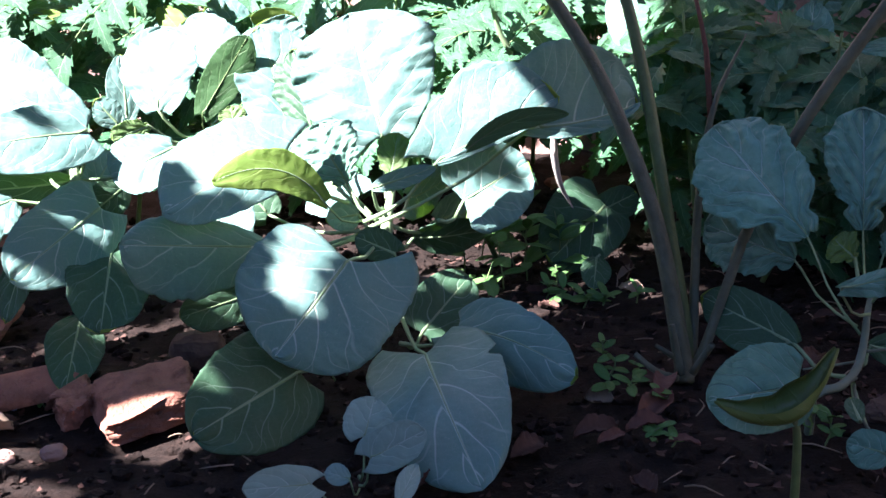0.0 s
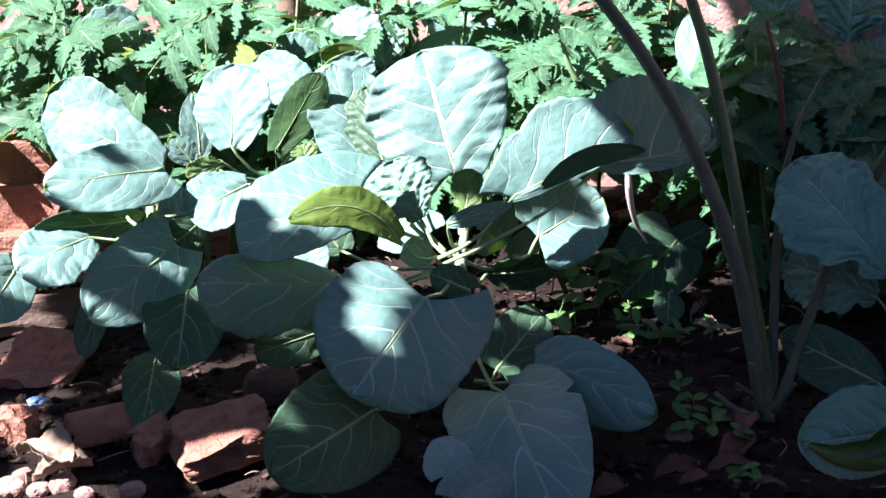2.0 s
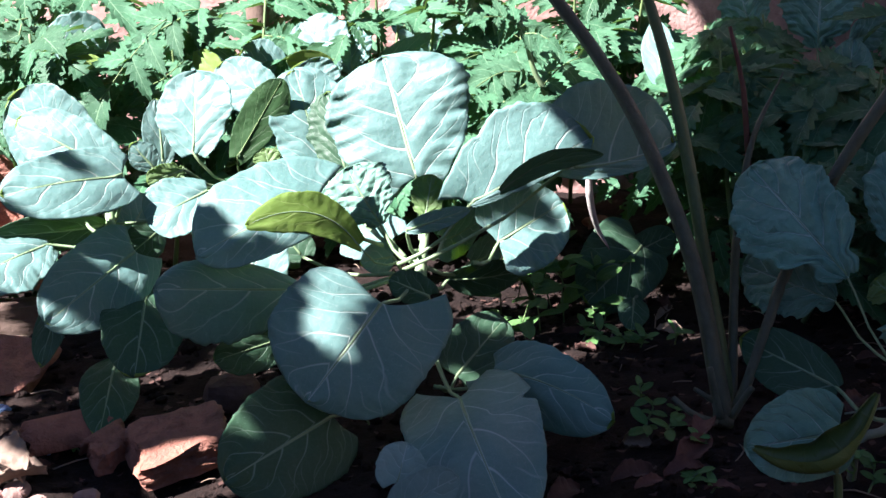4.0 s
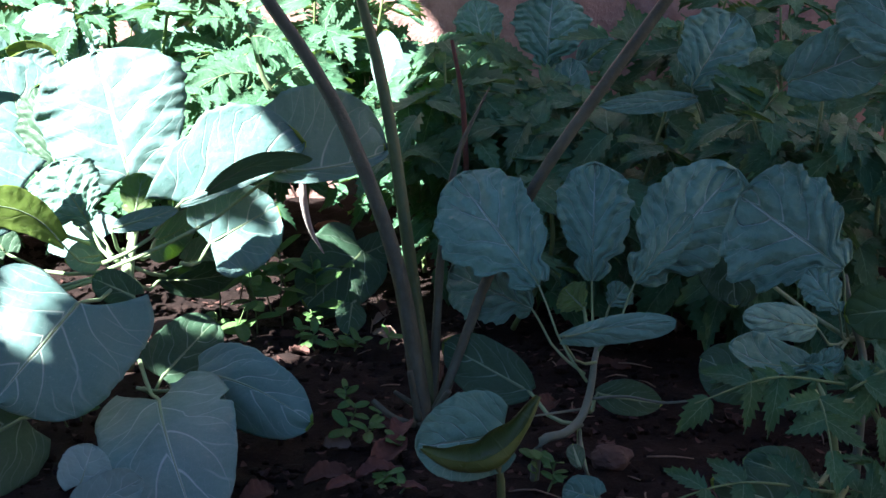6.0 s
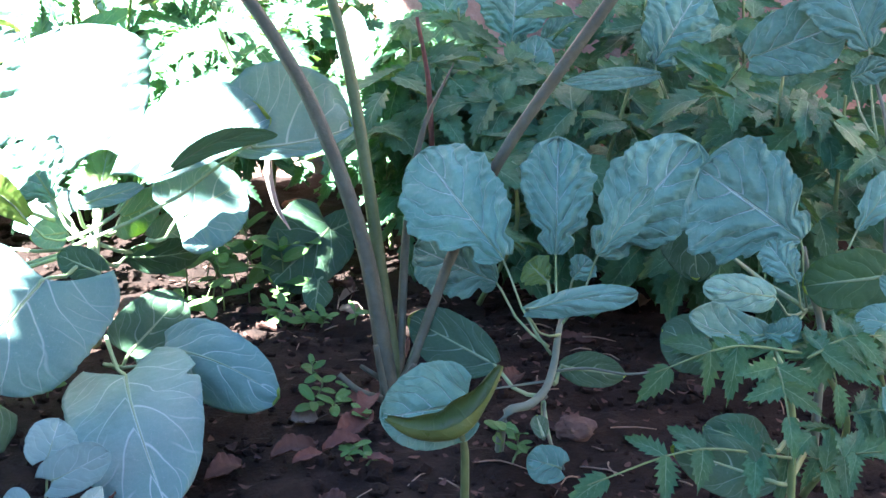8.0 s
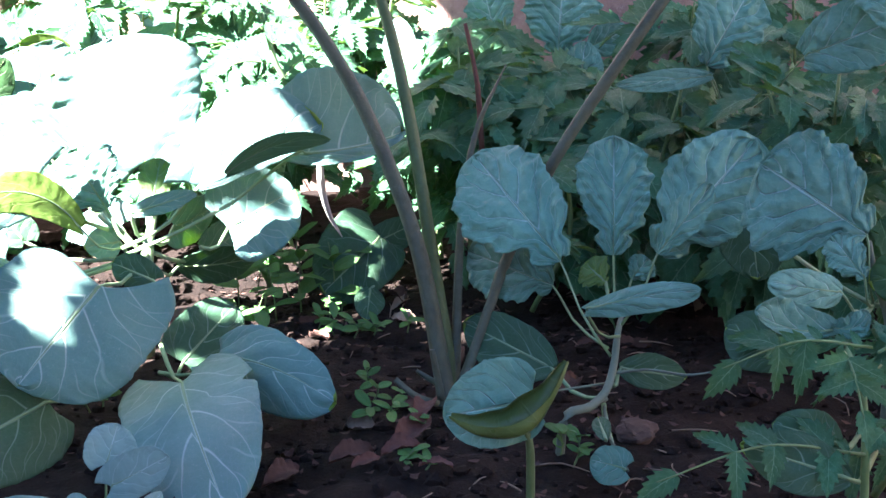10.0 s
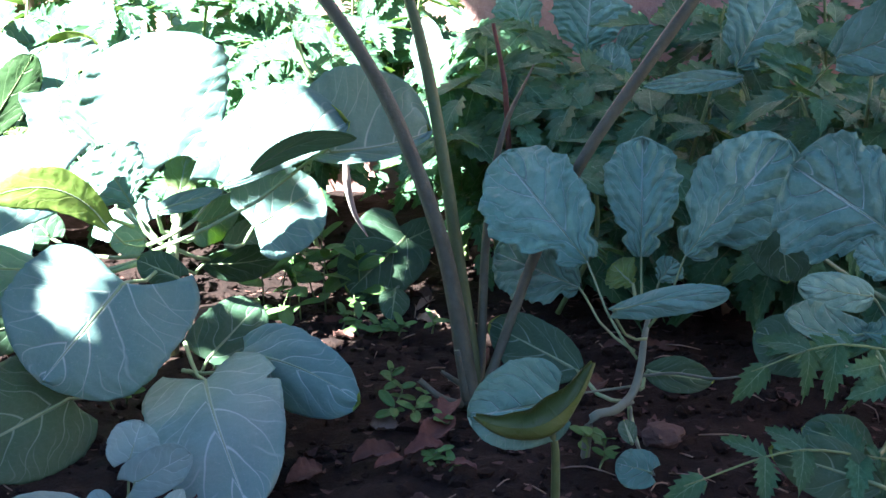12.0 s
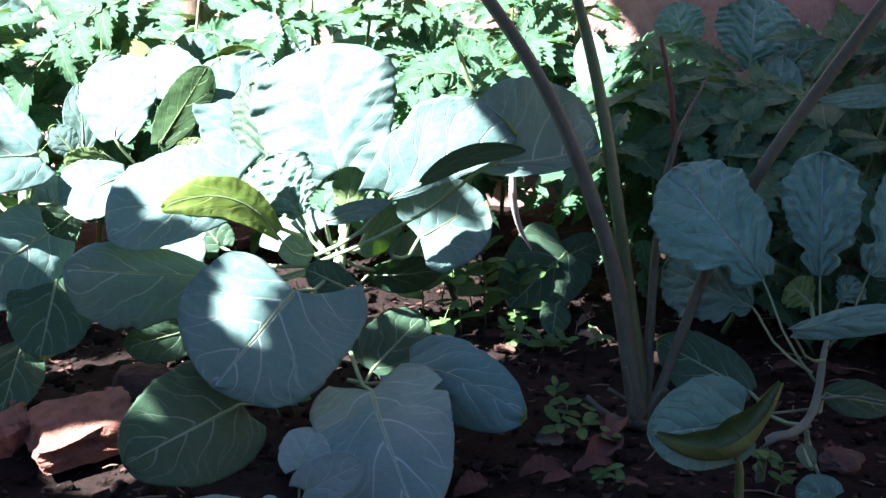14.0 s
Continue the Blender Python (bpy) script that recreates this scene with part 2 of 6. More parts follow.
def curve_points(knots, count):
    """Points along a smooth line through the knots."""
    k = [Vector(p) for p in knots]
    if len(k) == 2:
        return [k[0].lerp(k[1], i / (count - 1)) for i in range(count)]
    k = [2 * k[0] - k[1], *k, 2 * k[-1] - k[-2]]
    out, spans = [], len(k) - 3
    for i in range(count):
        s = min(i / (count - 1) * spans, spans - 1e-6)
        j, f = int(s), s - int(s)
        a, b, c, d = k[j:j + 4]
        out.append(0.5 * (2 * b + (c - a) * f + (2 * a - 5 * b + 4 * c - d) * f * f + (3 * b - a - 3 * c + d) * f ** 3))
    return out


def tube_data(points, radii, sides=8, ribs=0.0, verts=None, faces=None):
    """Rings round a line, closed at both ends; ribs grooves the skin."""
    verts = [] if verts is None else verts
    faces = [] if faces is None else faces
    start = len(verts)
    up = Vector((0.31, 0.17, 0.93))
    for i, p in enumerate(points):
        ahead = (points[min(i + 1, len(points) - 1)] - points[max(i - 1, 0)]).normalized()
        side = ahead.cross(up).normalized()
        over = side.cross(ahead)
        for s in range(sides):
            a = 2 * math.pi * s / sides
            r = radii[i] * (1 + ribs * (s % 2))
            verts.append(p + r * (math.cos(a) * side + math.sin(a) * over))
    for i in range(len(points) - 1):
        for s in range(sides):
            a, b = start + i * sides + s, start + i * sides + (s + 1) % sides
            faces.append((a, b, b + sides, a + sides))
    faces.append(tuple(start + s for s in reversed(range(sides))))
    end = start + (len(points) - 1) * sides
    faces.append(tuple(end + s for s in range(sides)))
    return verts, faces


def tube(name, knots, radii, material, parent=None, label="", sides=8, count=14, ribs=0.0):
    points = curve_points(knots, count)
    rs = np.interp(np.linspace(0, 1, count), np.linspace(0, 1, len(radii)), radii).tolist()
    verts, faces = tube_data(points, rs, sides, ribs)
    return link(name, verts, faces, [material], parent=parent, label=label)


SHAPES = {  # start of the oval, fullness, back lobes, scallops, tooth depth, shift of the widest part
    "round": (0.09, 0.48, 0.20, 9, 0.04, 0.95),
    "heart": (0.22, 0.48, 0.15, 9, 0.03, 1.0),
    "oval": (0.02, 0.62, 0.02, 8, 0.028, 1.0),
    "wide": (0.05, 0.46, 0.05, 8, 0.055, 1.3),
    "crinkled": (0.03, 0.5, 0.0, 11, 0.075, 1.32),
    "spoon": (0.02, 0.75, 0.0, 8, 0.02, 1.0),
}


def blade_data(base, tip, width, face, bend=0.0, cup=0.0, wave=0.0, shape="round", seed=0, nu=52, nv=32, thick=0.0009, twist=0.0, ears=None, asym=0.0, hook=0.0, droop=0.0, notch=None):
    """A leaf blade from its foot to its tip: two skins and a rim. bend bows it to its face, cup lifts its edges, wave ruffles them.
    ears sets how far each side runs back past the foot, asym favours one side, hook bows the midrib, droop bends the tip back, notch cuts one margin."""
    rng = random.Random(seed)
    base, tip, face = Vector(base), Vector(tip), Vector(face)
    axis = tip - base
    length = axis.length
    axis = axis.normalized()
    side = axis.cross(face).normalized()
    face = side.cross(axis).normalized()
    first, full, lobe, teeth, tooth, shift = SHAPES[shape]
    ph = [rng.uniform(0, 6.28) for _ in range(8)]
    skew = rng.uniform(-0.06, 0.06)
    ribs = (4.6 if shape == "crinkled" else 3.7) + skew * 8 if width > 0.07 else 3.2
    top, uv, veins = [], [], []
    for i in range(nu + 1):
        u = i / nu
        for j in range(nv + 1):
            v = 2 * j / nv - 1
            m = abs(v)
            s = (first + (1 - first) * u) ** shift
            w = (4 * s * (1 - s) + 1e-6) ** full if s < 1 else 0.0
            hand = 0 if v < 0 else 1
            if shape == "crinkled":
                w *= (1 - 0.42 * math.exp(-((u - 0.15 - 0.04 * math.sin(ph[hand])) / 0.05) ** 2)) * (1 - 0.1 * math.exp(-((u - 0.36 - 0.05 * math.sin(ph[2 + hand])) / 0.06) ** 2))
            rim = Vector((u * teeth * 0.45, 5.0 * hand, ph[0]))
            edge = 1 + tooth * (1.3 * noise.noise(rim) + 0.9 * noise.noise(rim * 2.7) + 0.7 * noise.noise(rim * 6.5))
            if shape in ("crinkled", "wide"):
                edge += (0.045 if shape == "crinkled" else 0.015) * math.cos(6.283 * ((u - 0.52) * ribs + ph[2] + 0.22 * (1 if v > 0 else -1)))
            edge += 0.3 * tooth * abs(math.sin(teeth * 5.2 * u + ph[2 + hand]))
            if notch and (v > 0) == (notch[2] > 0):
                edge *= 1 - notch[1] * max(0.0, 1 - abs(u - notch[0]) / 0.045)
            if shape in ("heart", "round"):
                w *= 1 - 0.32 * math.exp(-u / 0.05)
            w *= edge * (1 + (skew + asym) * (1 if v > 0 else -1)) * (1 + 0.05 * math.sin(5 * u + ph[4 + hand]))
            x = 0.5 * width * w * v
            y = length * (u - (ears[hand] if ears else lobe) * m ** 1.6 * (1 - u) ** 3)
            x += hook * length * 4 * u * (1 - u)
            end = 0.02 * length * math.sin(9 * v + ph[6]) * u * m
            turn = twist * (u - 0.3) * v
            z = bend * length * (4 * u * (1 - u)) - droop * length * u ** 3 + cup * width * (m ** 1.8) * 0.5 * (0.4 + 0.6 * w)
            ruff = math.sin(4.0 * u * math.pi + ph[hand] + 1.3 * v) + 0.6 * math.sin(11.0 * u * math.pi + ph[5 - hand]) + (0.75 if shape == "crinkled" else 0.35) * math.sin(23.0 * u * math.pi + ph[3 - hand])
            z += wave * width * m ** 2.2 * 0.5 * ruff + 0.012 * width * math.sin(6 * v + ph[7]) * math.sin(7 * u + ph[6]) + turn * width * 0.5
            warp = noise.noise(Vector((u * 3.2 + ph[0], v * 1.6, ph[1])))
            phase = (u - 0.52 * m ** 1.25) * ribs + 0.22 * (1 if v > 0 else -1) + 0.45 * warp * min(1.0, m * 2.5) + ph[2]
            branch = u * ribs * 2.1 - 2.4 * m + 1.1 * warp + ph[3]
            swell = (2 * abs(phase % 1.0 - 0.5)) ** 0.7 * (0.75 + 0.25 * (2 * abs(branch % 1.0 - 0.5)) ** 0.7)
            z += width * (min(0.1, 0.008 + 1.4 * wave) if shape == "crinkled" else min(0.022, 0.009 + 0.3 * wave)) * swell * min(1.0, m * 4) * (1.15 - m) * (0.9 + 0.6 * warp)
            veins.append((phase, branch))
            top.append(base + side * x + axis * (y + end) + face * z)
            uv.append((u, v))
    row = nv + 1
    faces, slots = [], []
    for i in range(nu):
        for j in range(nv):
            a = i * row + j
            faces.append((a, a + 1, a + 1 + row, a + row))
            slots.append(0)
    normals = [Vector() for _ in top]
    for f in faces:
        n = (top[f[1]] - top[f[0]]).cross(top[f[3]] - top[f[0]])
        for k in f:
            normals[k] += n
    sign = 1 if sum(n.dot(face) for n in normals) > 0 else -1
    if sign < 0:
        faces = [tuple(reversed(f)) for f in faces]
    count = len(top)
    verts = top + [p - face.lerp(n.normalized() * sign, 0.8) * thick if n.length > 0 else p - face * thick for p, n in zip(top, normals)]
    uv = [(*a, *b) for a, b in zip(uv, veins)] * 2
    faces += [tuple(k + count for k in reversed(f)) for f in faces]
    slots += [1] * len(slots)
    rim = [j for j in range(row)] + [i * row + nv for i in range(1, nu + 1)] + [nu * row + j for j in reversed(range(nv))] + [i * row for i in reversed(range(1, nu))]
    for a, b in zip(rim, rim[1:] + rim[:1]):
        faces.append((a, a + count, b + count, b) if sign > 0 else (b, b + count, a + count, a))
        slots.append(0)
    ridge = [top[i * row + nv // 2] for i in range(nu + 1)]
    return verts, faces, slots, uv, ridge, face, length


def leaf(plant, base, tip, width, face, stem=None, bend=0.05, cup=0.05, wave=0.02, shape="round", skin=None, label="", stalk=None, rib=0.003, seed=0, sag=0.02, twist=0.0, ears=None, asym=0.0, hook=0.0, droop=0.0, notch=None, under=None):
    """One big leaf of a plant, with its stalk from the stem running on as the midrib."""
    verts, faces, slots, uv, ridge, face, length = blade_data(base, tip, width, face, bend, cup, wave, shape, seed, twist=twist, ears=ears, asym=asym, hook=hook, droop=droop, notch=notch)
    ob = link("leaf", verts, faces, [skin or COLLARD, under or (skin if skin in (KALE, SPROUT) else COLLARD_UNDER)], slots, uv, plant, label)
    knots = [p - face * 0.0008 for p in ridge[:: 5]]
    radii = [rib * (1 - 0.8 * i / len(knots)) for i in range(len(knots))]
    if stem is not None:
        stem, foot = Vector(stem), Vector(base)
        mid = stem.lerp(foot, 0.55) - Vector((0, 0, sag))
        knots = [stem, mid, *knots]
        radii = [rib * 1.4, rib * 1.1, *radii]
    tube("leaf_stalk", knots, radii, stalk or PETIOLE, ob, "pale green leaf stalk and midrib", 6, 22)
    return ob


def leaflet_data(base, axis, face, length, width, seed, verts, faces, uvs, droop=0.25, teeth=8, depth=0.4):
    """A long pointed leaflet with sharp forward teeth that droops towards its tip."""
    rng = random.Random(seed)
    axis, face = Vector(axis).normalized(), Vector(face)
    side = axis.cross(face).normalized()
    face = side.cross(axis).normalized()
    start, ph = len(verts), rng.uniform(0, 6.28)
    fold = rng.uniform(0.15, 0.5)
    rows = [(0.0, 0.0)]
    for k in range(teeth):
        big = rng.uniform(0.75, 1.2)
        rows += [((k + 0.18) / teeth, depth * big), ((k + 0.95) / teeth, 0.0)]
    rows[-1] = (1.0, 0.0)
    for u, cut in rows:
        w = (math.sin(math.pi * min(1.0, 0.05 + 0.95 * u) ** 0.68) ** 0.9 + 0.02) * (1 - 0.2 * u)
        down = -droop * length * u * u
        for v in (-1, -0.5, 0, 0.5, 1):
            k = 1 - cut if abs(v) == 1 else 1.0
            ahead = 0.05 * length * (1 if abs(v) == 1 and cut == 0 else 0)
            x = 0.5 * width * w * v * k
            z = down + fold * abs(x) * (1 - u * 0.8) + 0.025 * length * math.sin(7 * u + 3 * v + ph) + 0.05 * length * v * math.sin(3 * u + ph)
            verts.append(Vector(base) + axis * (u * length * 0.95 + ahead) + side * x + face * z)
            uvs.append((u, v))
    for i in range(len(rows) - 1):
        for j in range(4):
            a = start + i * 5 + j
            faces.append((a, a + 1, a + 6, a + 5))


LEAFLETS = []


def leaflet_shapes():
    """A few leaflets of unit length along y, facing z, to be shared by all tomato leaves."""
    for k in range(8):
        verts, faces, uvs = [], [], []
        leaflet_data((0, 0, 0), (0, 1, 0), (0, 0, 1), 1.0, 0.46 + 0.03 * k, k * 0.37, verts, faces, uvs, 0.1 + 0.07 * (k % 4), 6 + k % 2, 0.29 + 0.06 * (k % 3))
        mesh = bpy.data.meshes.new("leaflet")
        mesh.from_pydata([tuple(v) for v in verts], [], faces)
        mesh.materials.append(TOMATO)
        mesh.polygons.foreach_set("use_smooth", [True] * len(faces))
        layer = mesh.uv_layers.new(name="UVMap")
        layer.data.foreach_set("uv", np.array(uvs, dtype=np.float32)[[i for f in faces for i in f]].ravel())
        LEAFLETS.append((mesh, np.array([tuple(v) for v in verts]), faces, uvs))


leaflet_shapes()


def leaflet_places(base, tip, face, size, pairs, rng, droop):
    """The line of a compound leaf's stalk, and a matrix for each of its leaflets."""
    base, tip, face = Vector(base), Vector(tip), Vector(face).normalized()
    length = (tip - base).length
    line = curve_points([base, base.lerp(tip, 0.5) + Vector((0, 0, 0.10 * length)), tip], 12)
    places = []

    def place(at, ahead, over, long):
        ahead = ahead.normalized()
        side = ahead.cross(over).normalized()
        over = side.cross(ahead)
        m = Matrix((side, ahead, over)).transposed().to_4x4()
        places.append(Matrix.Translation(at) @ m @ Matrix.Diagonal((long, long, long, 1)))

    for p in range(pairs + 1):
        f = 0.25 + 0.68 * p / max(pairs, 1)
        n = min(10, int(f * 11))
        at, ahead = line[n], (line[n + 1] - line[n - 1]).normalized()
        side = ahead.cross(face).normalized()
        big = size * (0.72 + 0.4 * math.sin(math.pi * (0.2 + 0.7 * f))) * rng.uniform(0.85, 1.12)
        if p == pairs:
            place(at, ahead + Vector((0, 0, -droop * 0.5)), face, big * 1.25)
            continue
        for hand in (-1, 1):
            way = ahead * rng.uniform(0.35, 0.6) + side * hand + Vector((0, 0, rng.uniform(-1.0, 0.0) * droop))
            place(at, way, face + side * hand * rng.uniform(-0.3, 0.3), big * rng.uniform(0.85, 1.1))
            if rng.random() < 0.5:
                place(line[max(0, n - 1)], ahead * 0.3 + side * hand, face, big * 0.35)
    return line, places


def tomato_leaf(plant, base, tip, face, size=0.05, pairs=3, seed=0, droop=0.25):
    """A tomato leaf: a stalk with pairs of toothed leaflets and one at its end."""
    rng = random.Random(seed)
    line, places = leaflet_places(base, tip, face, size, pairs, rng, droop)
    ob = tube("leaf", line, [0.0022, 0.0016, 0.0009], GREEN_STEM, plant, "", 5, 12)
    for m in places:
        piece = new("leaflet", rng.choice(LEAFLETS)[0])
        piece.parent = ob
        piece.matrix_basis = m
    return ob


def tomato_plant(base, top, leaves, size=0.05, seed=0, group="tomato plants", label="bushy green tomato plant with toothed compound leaves", spread=0.2, droop=0.35, low=0.15, fill=24):
    """A tomato plant: a stem with compound leaves on all sides, and a mass of further foliage within."""
    rng = random.Random(seed)
    plant = thing("tomato_plant", base, label, "plant", group)
    b, t = Vector(base), Vector(top)
    bow = b.lerp(t, 0.5) + Vector((rng.uniform(-0.05, 0.05), rng.uniform(-0.05, 0.05), 0))
    line = curve_points([b, bow, t], 24)
    tube("stem", line, [0.006, 0.005, 0.003], GREEN_STEM, plant, "", 6, 24)
    turn = rng.uniform(0, 6.28)
    verts, faces, uvs, count = [], [], [], 0
    for k in range(leaves + fill):
        own = k < leaves
        f = low + (1 - low) * (k + 0.5) / leaves if own else low + (1 - low) * rng.random()
        at = line[min(23, int(f * 23))]
        turn += 2.4 + rng.uniform(-0.4, 0.4)
        far = spread * rng.uniform(0.65, 1.15) * (1.1 - 0.5 * f)
        end = at + Vector((math.cos(turn) * far, math.sin(turn) * far, rng.uniform(-0.35, 0.5) * far))
        end.z = max(end.z, 0.05)
        face = Vector((rng.uniform(-0.4, 0.4), rng.uniform(-1.0, -0.1), 1))
        long, pairs, sink = size * rng.uniform(0.8, 1.15), rng.choice((2, 3, 3)), droop * rng.uniform(0.4, 1.8)
        if own:
            tomato_leaf(plant, at, end, face, long, pairs, rng.random(), sink)
            continue
        _, places = leaflet_places(at, end, face, long, pairs, rng, sink)
        for m in places:
            _, shape, quads, uv = rng.choice(LEAFLETS)
            arr = np.array(m)
            verts.append(shape @ arr[:3, :3].T + arr[:3, 3])
            faces += [tuple(i + count for i in q) for q in quads]
            uvs += uv
            count += len(shape)
    if verts:
        tagged(link("foliage", np.concatenate(verts).tolist(), faces, [TOMATO], None, uvs, plant), "mass of small toothed leaves", kind="stuff")
    return plant


def simple_leaf(plant, base, tip, width, face, seed, skin, name="leaf", cup=0.15, bend=0.06):
    verts, faces, slots, uv, *_ = blade_data(base, tip, width, face, bend, cup, 0.02, "oval", seed, 8, 6, 0.0005)
    return link(name, verts, faces, [skin, skin], slots, uv, plant)


def weed(base, height, leaves, size, seed, label="small green weed with oval leaves", skin=None, group="weeds", lean=(0, 0)):
    """A small weed with pairs of oval leaves up a thin stem."""
    rng = random.Random(seed)
    plant = thing("weed", base, label, "plant", group)
    b = Vector(base)
    t = b + Vector((lean[0] + rng.uniform(-0.15, 0.15) * height, lean[1] + rng.uniform(-0.15, 0.15) * height, height))
    line = curve_points([b - Vector((0, 0, 0.004)), b.lerp(t, 0.5) + Vector((0.01 * rng.uniform(-1, 1), 0, 0)), t], 8)
    tube("stem", line, [0.0018, 0.0012], GREEN_STEM, plant, "", 5, 8)
    for k in range(leaves):
        f = 0.35 + 0.65 * (k // 2 + 0.6) / max(1, (leaves + 1) // 2)
        at = line[max(1, min(7, int(f * 7 + rng.uniform(-1, 1))))]
        a = k * 2.4 + rng.uniform(-0.6, 0.6) + seed
        s = size * rng.uniform(0.55, 1.25)
        end = at + Vector((math.cos(a) * s, math.sin(a) * s, rng.uniform(-0.35, 0.75) * s))
        simple_leaf(plant, at, end, s * 0.5, (rng.uniform(-0.5, 0.5), rng.uniform(-0.9, 0.0), 1), int(rng.random() * 999), skin or WEED)
    return plant


def rough_lump(name, at, size, material, seed, label, category, turn=0.0, tilt=(0, 0), group="", jag=0.12, cuts=2, rounded=0.0):
    """A broken block: a box with chipped corners and an uneven skin, sunk a little into the soil."""
    shift = Vector((seed * 1.7, seed * 0.9, seed * 2.3))
    bm = bmesh.new()
    bmesh.ops.create_cube(bm, size=1.0)
    bmesh.ops.subdivide_edges(bm, edges=bm.edges[:], cuts=cuts + 3, use_grid_fill=True)
    for v in bm.verts:
        at_rest = v.co.copy()
        far = v.co.length / 0.866
        v.co = v.co.lerp(v.co.normalized() * 0.6, rounded)
        v.co *= 1 - 0.9 * jag * max(0.0, far - 0.62)
        v.co += 0.55 * jag * noise.noise_vector(at_rest * 2.6 + shift) + 0.2 * jag * noise.noise_vector(at_rest * 8.0 + shift)
        v.co = Vector((v.co.x * size[0], v.co.y * size[1], v.co.z * size[2]))
    mesh = bpy.data.meshes.new(name)
    bm.to_mesh(mesh)
    bm.free()
    mesh.materials.append(material)
    ob = new(name, mesh)
    ob.matrix_world = pose(*at, tilt[0], tilt[1], turn)
    return tagged(ob, label, category, group)


def curled_dry_leaf(at, length, width, seed, turn, label="crumpled brown dry leaf lying on the soil", skin=None, lift=0.3, name="dry_leaf", group="dry leaves"):
    """A dead leaf on the ground, curled and crumpled."""
    rng = random.Random(seed)
    a = radians(turn)
    base = Vector(at)
    tip = base + Vector((math.cos(a), math.sin(a), rng.uniform(0.0, 0.12))) * length
    verts, faces, slots, uv, *_ = blade_data((0, 0, 0), tip - base, width, (rng.uniform(-0.4, 0.4), rng.uniform(-0.5, 0.1), 1), rng.uniform(-0.08, 0.22), rng.uniform(0.4, lift + 0.7), 0.14, "spoon", seed, 28, 18, 0.0006)
    ob = link(name, verts, faces, [skin or DRY, skin or DRY], slots, uv)
    ob.location = base
    return tagged(ob, label, "dry leaf", group)


def rolled_leaf(plant, knots, radius, skin, label, seed=0):
    """A leaf edge rolled into a boat: a line with an open round section that narrows at both ends."""
    rng = random.Random(seed)
    line = curve_points(knots, 25)
    verts, faces, uvs = [], [], []
    for thick in (0.0, 0.0009):
        for i, p in enumerate(line):
            u = i / 24
            ahead = (line[min(i + 1, 24)] - line[max(i - 1, 0)]).normalized()
            side = ahead.cross(Vector((0, -0.35, 1))).normalized()
            over = side.cross(ahead)
            r = radius * (math.sin(math.pi * (0.04 + 0.92 * u)) ** 0.8) * (1 + 0.12 * math.sin(9 * u + seed)) - thick
            for j in range(11):
                a = radians(-215 + 250 * j / 10)
                edge = 1 + 0.10 * abs(j - 5) / 5 * math.sin(17 * u + j + seed)
                verts.append(p + r * edge * (math.cos(a) * side * 1.15 + math.sin(a) * over))
                uvs.append((u, j / 5 - 1, 4 * u, 8 * u + 0.3 * j))
    for k in range(2):
        for i in range(24):
            for j in range(10):
                a = k * 275 + i * 11 + j
                quad = (a, a + 1, a + 12, a + 11)
                faces.append(quad if k == 0 else quad[::-1])
    return link("leaf", verts, faces, [skin], None, uvs, plant, label)


def roof_tile(at, radius, length, turn, tilt, seed, label, span=150):
    """A piece of a curved clay roof tile with broken ends."""
    rng = random.Random(seed)
    n, k = 12, 6
    verts, faces = [], []
    for r in (radius, radius - 0.011):
        for i in range(n + 1):
            a = radians(15 + span * i / n)
            chip = [0.012 * rng.uniform(-1, 1) for _ in range(2)]
            for j in range(k + 1):
                y = length * (j / k - 0.5) + (chip[0] if j == 0 else chip[1] if j == k else 0)
                verts.append((r * math.cos(a), y, r * math.sin(a) - radius * 0.35))
    half, w = (n + 1) * (k + 1), k + 1
    for i in range(n):
        for j in range(k):
            a = i * w + j
            faces.append((a, a + w, a + w + 1, a + 1))
            faces.append((half + a, half + a + 1, half + a + w + 1, half + a + w))
        faces.append((i * w, half + i * w, half + (i + 1) * w, (i + 1) * w))
        faces.append((i * w + k, (i + 1) * w + k, half + (i + 1) * w + k, half + i * w + k))
    for j in range(k):
        faces.append((j, j + 1, half + j + 1, half + j))
        faces.append((n * w + j, half + n * w + j, half + n * w + j + 1, n * w + j + 1))
    ob = link("roof_tile", verts, faces, [BRICK])
    ob.matrix_world = pose(*at, tilt[0], tilt[1], turn)
    return tagged(ob, label, "tile", "broken tiles")


# ---- ground and wall ----
def soil_height(x, y):
    far = max(0.0, abs(x) - 2.0) + max(0.0, abs(y - 2.2) - 2.4)
    calm = 1 / (1 + far)
    bumps = 0.030 * noise.noise(Vector((x * 2.3, y * 2.3, 0.4))) + 0.018 * noise.noise(Vector((x * 8, y * 8, 3.1))) + 0.008 * noise.noise(Vector((x * 26, y * 26, 7.7)))
    return bumps * calm - 0.012


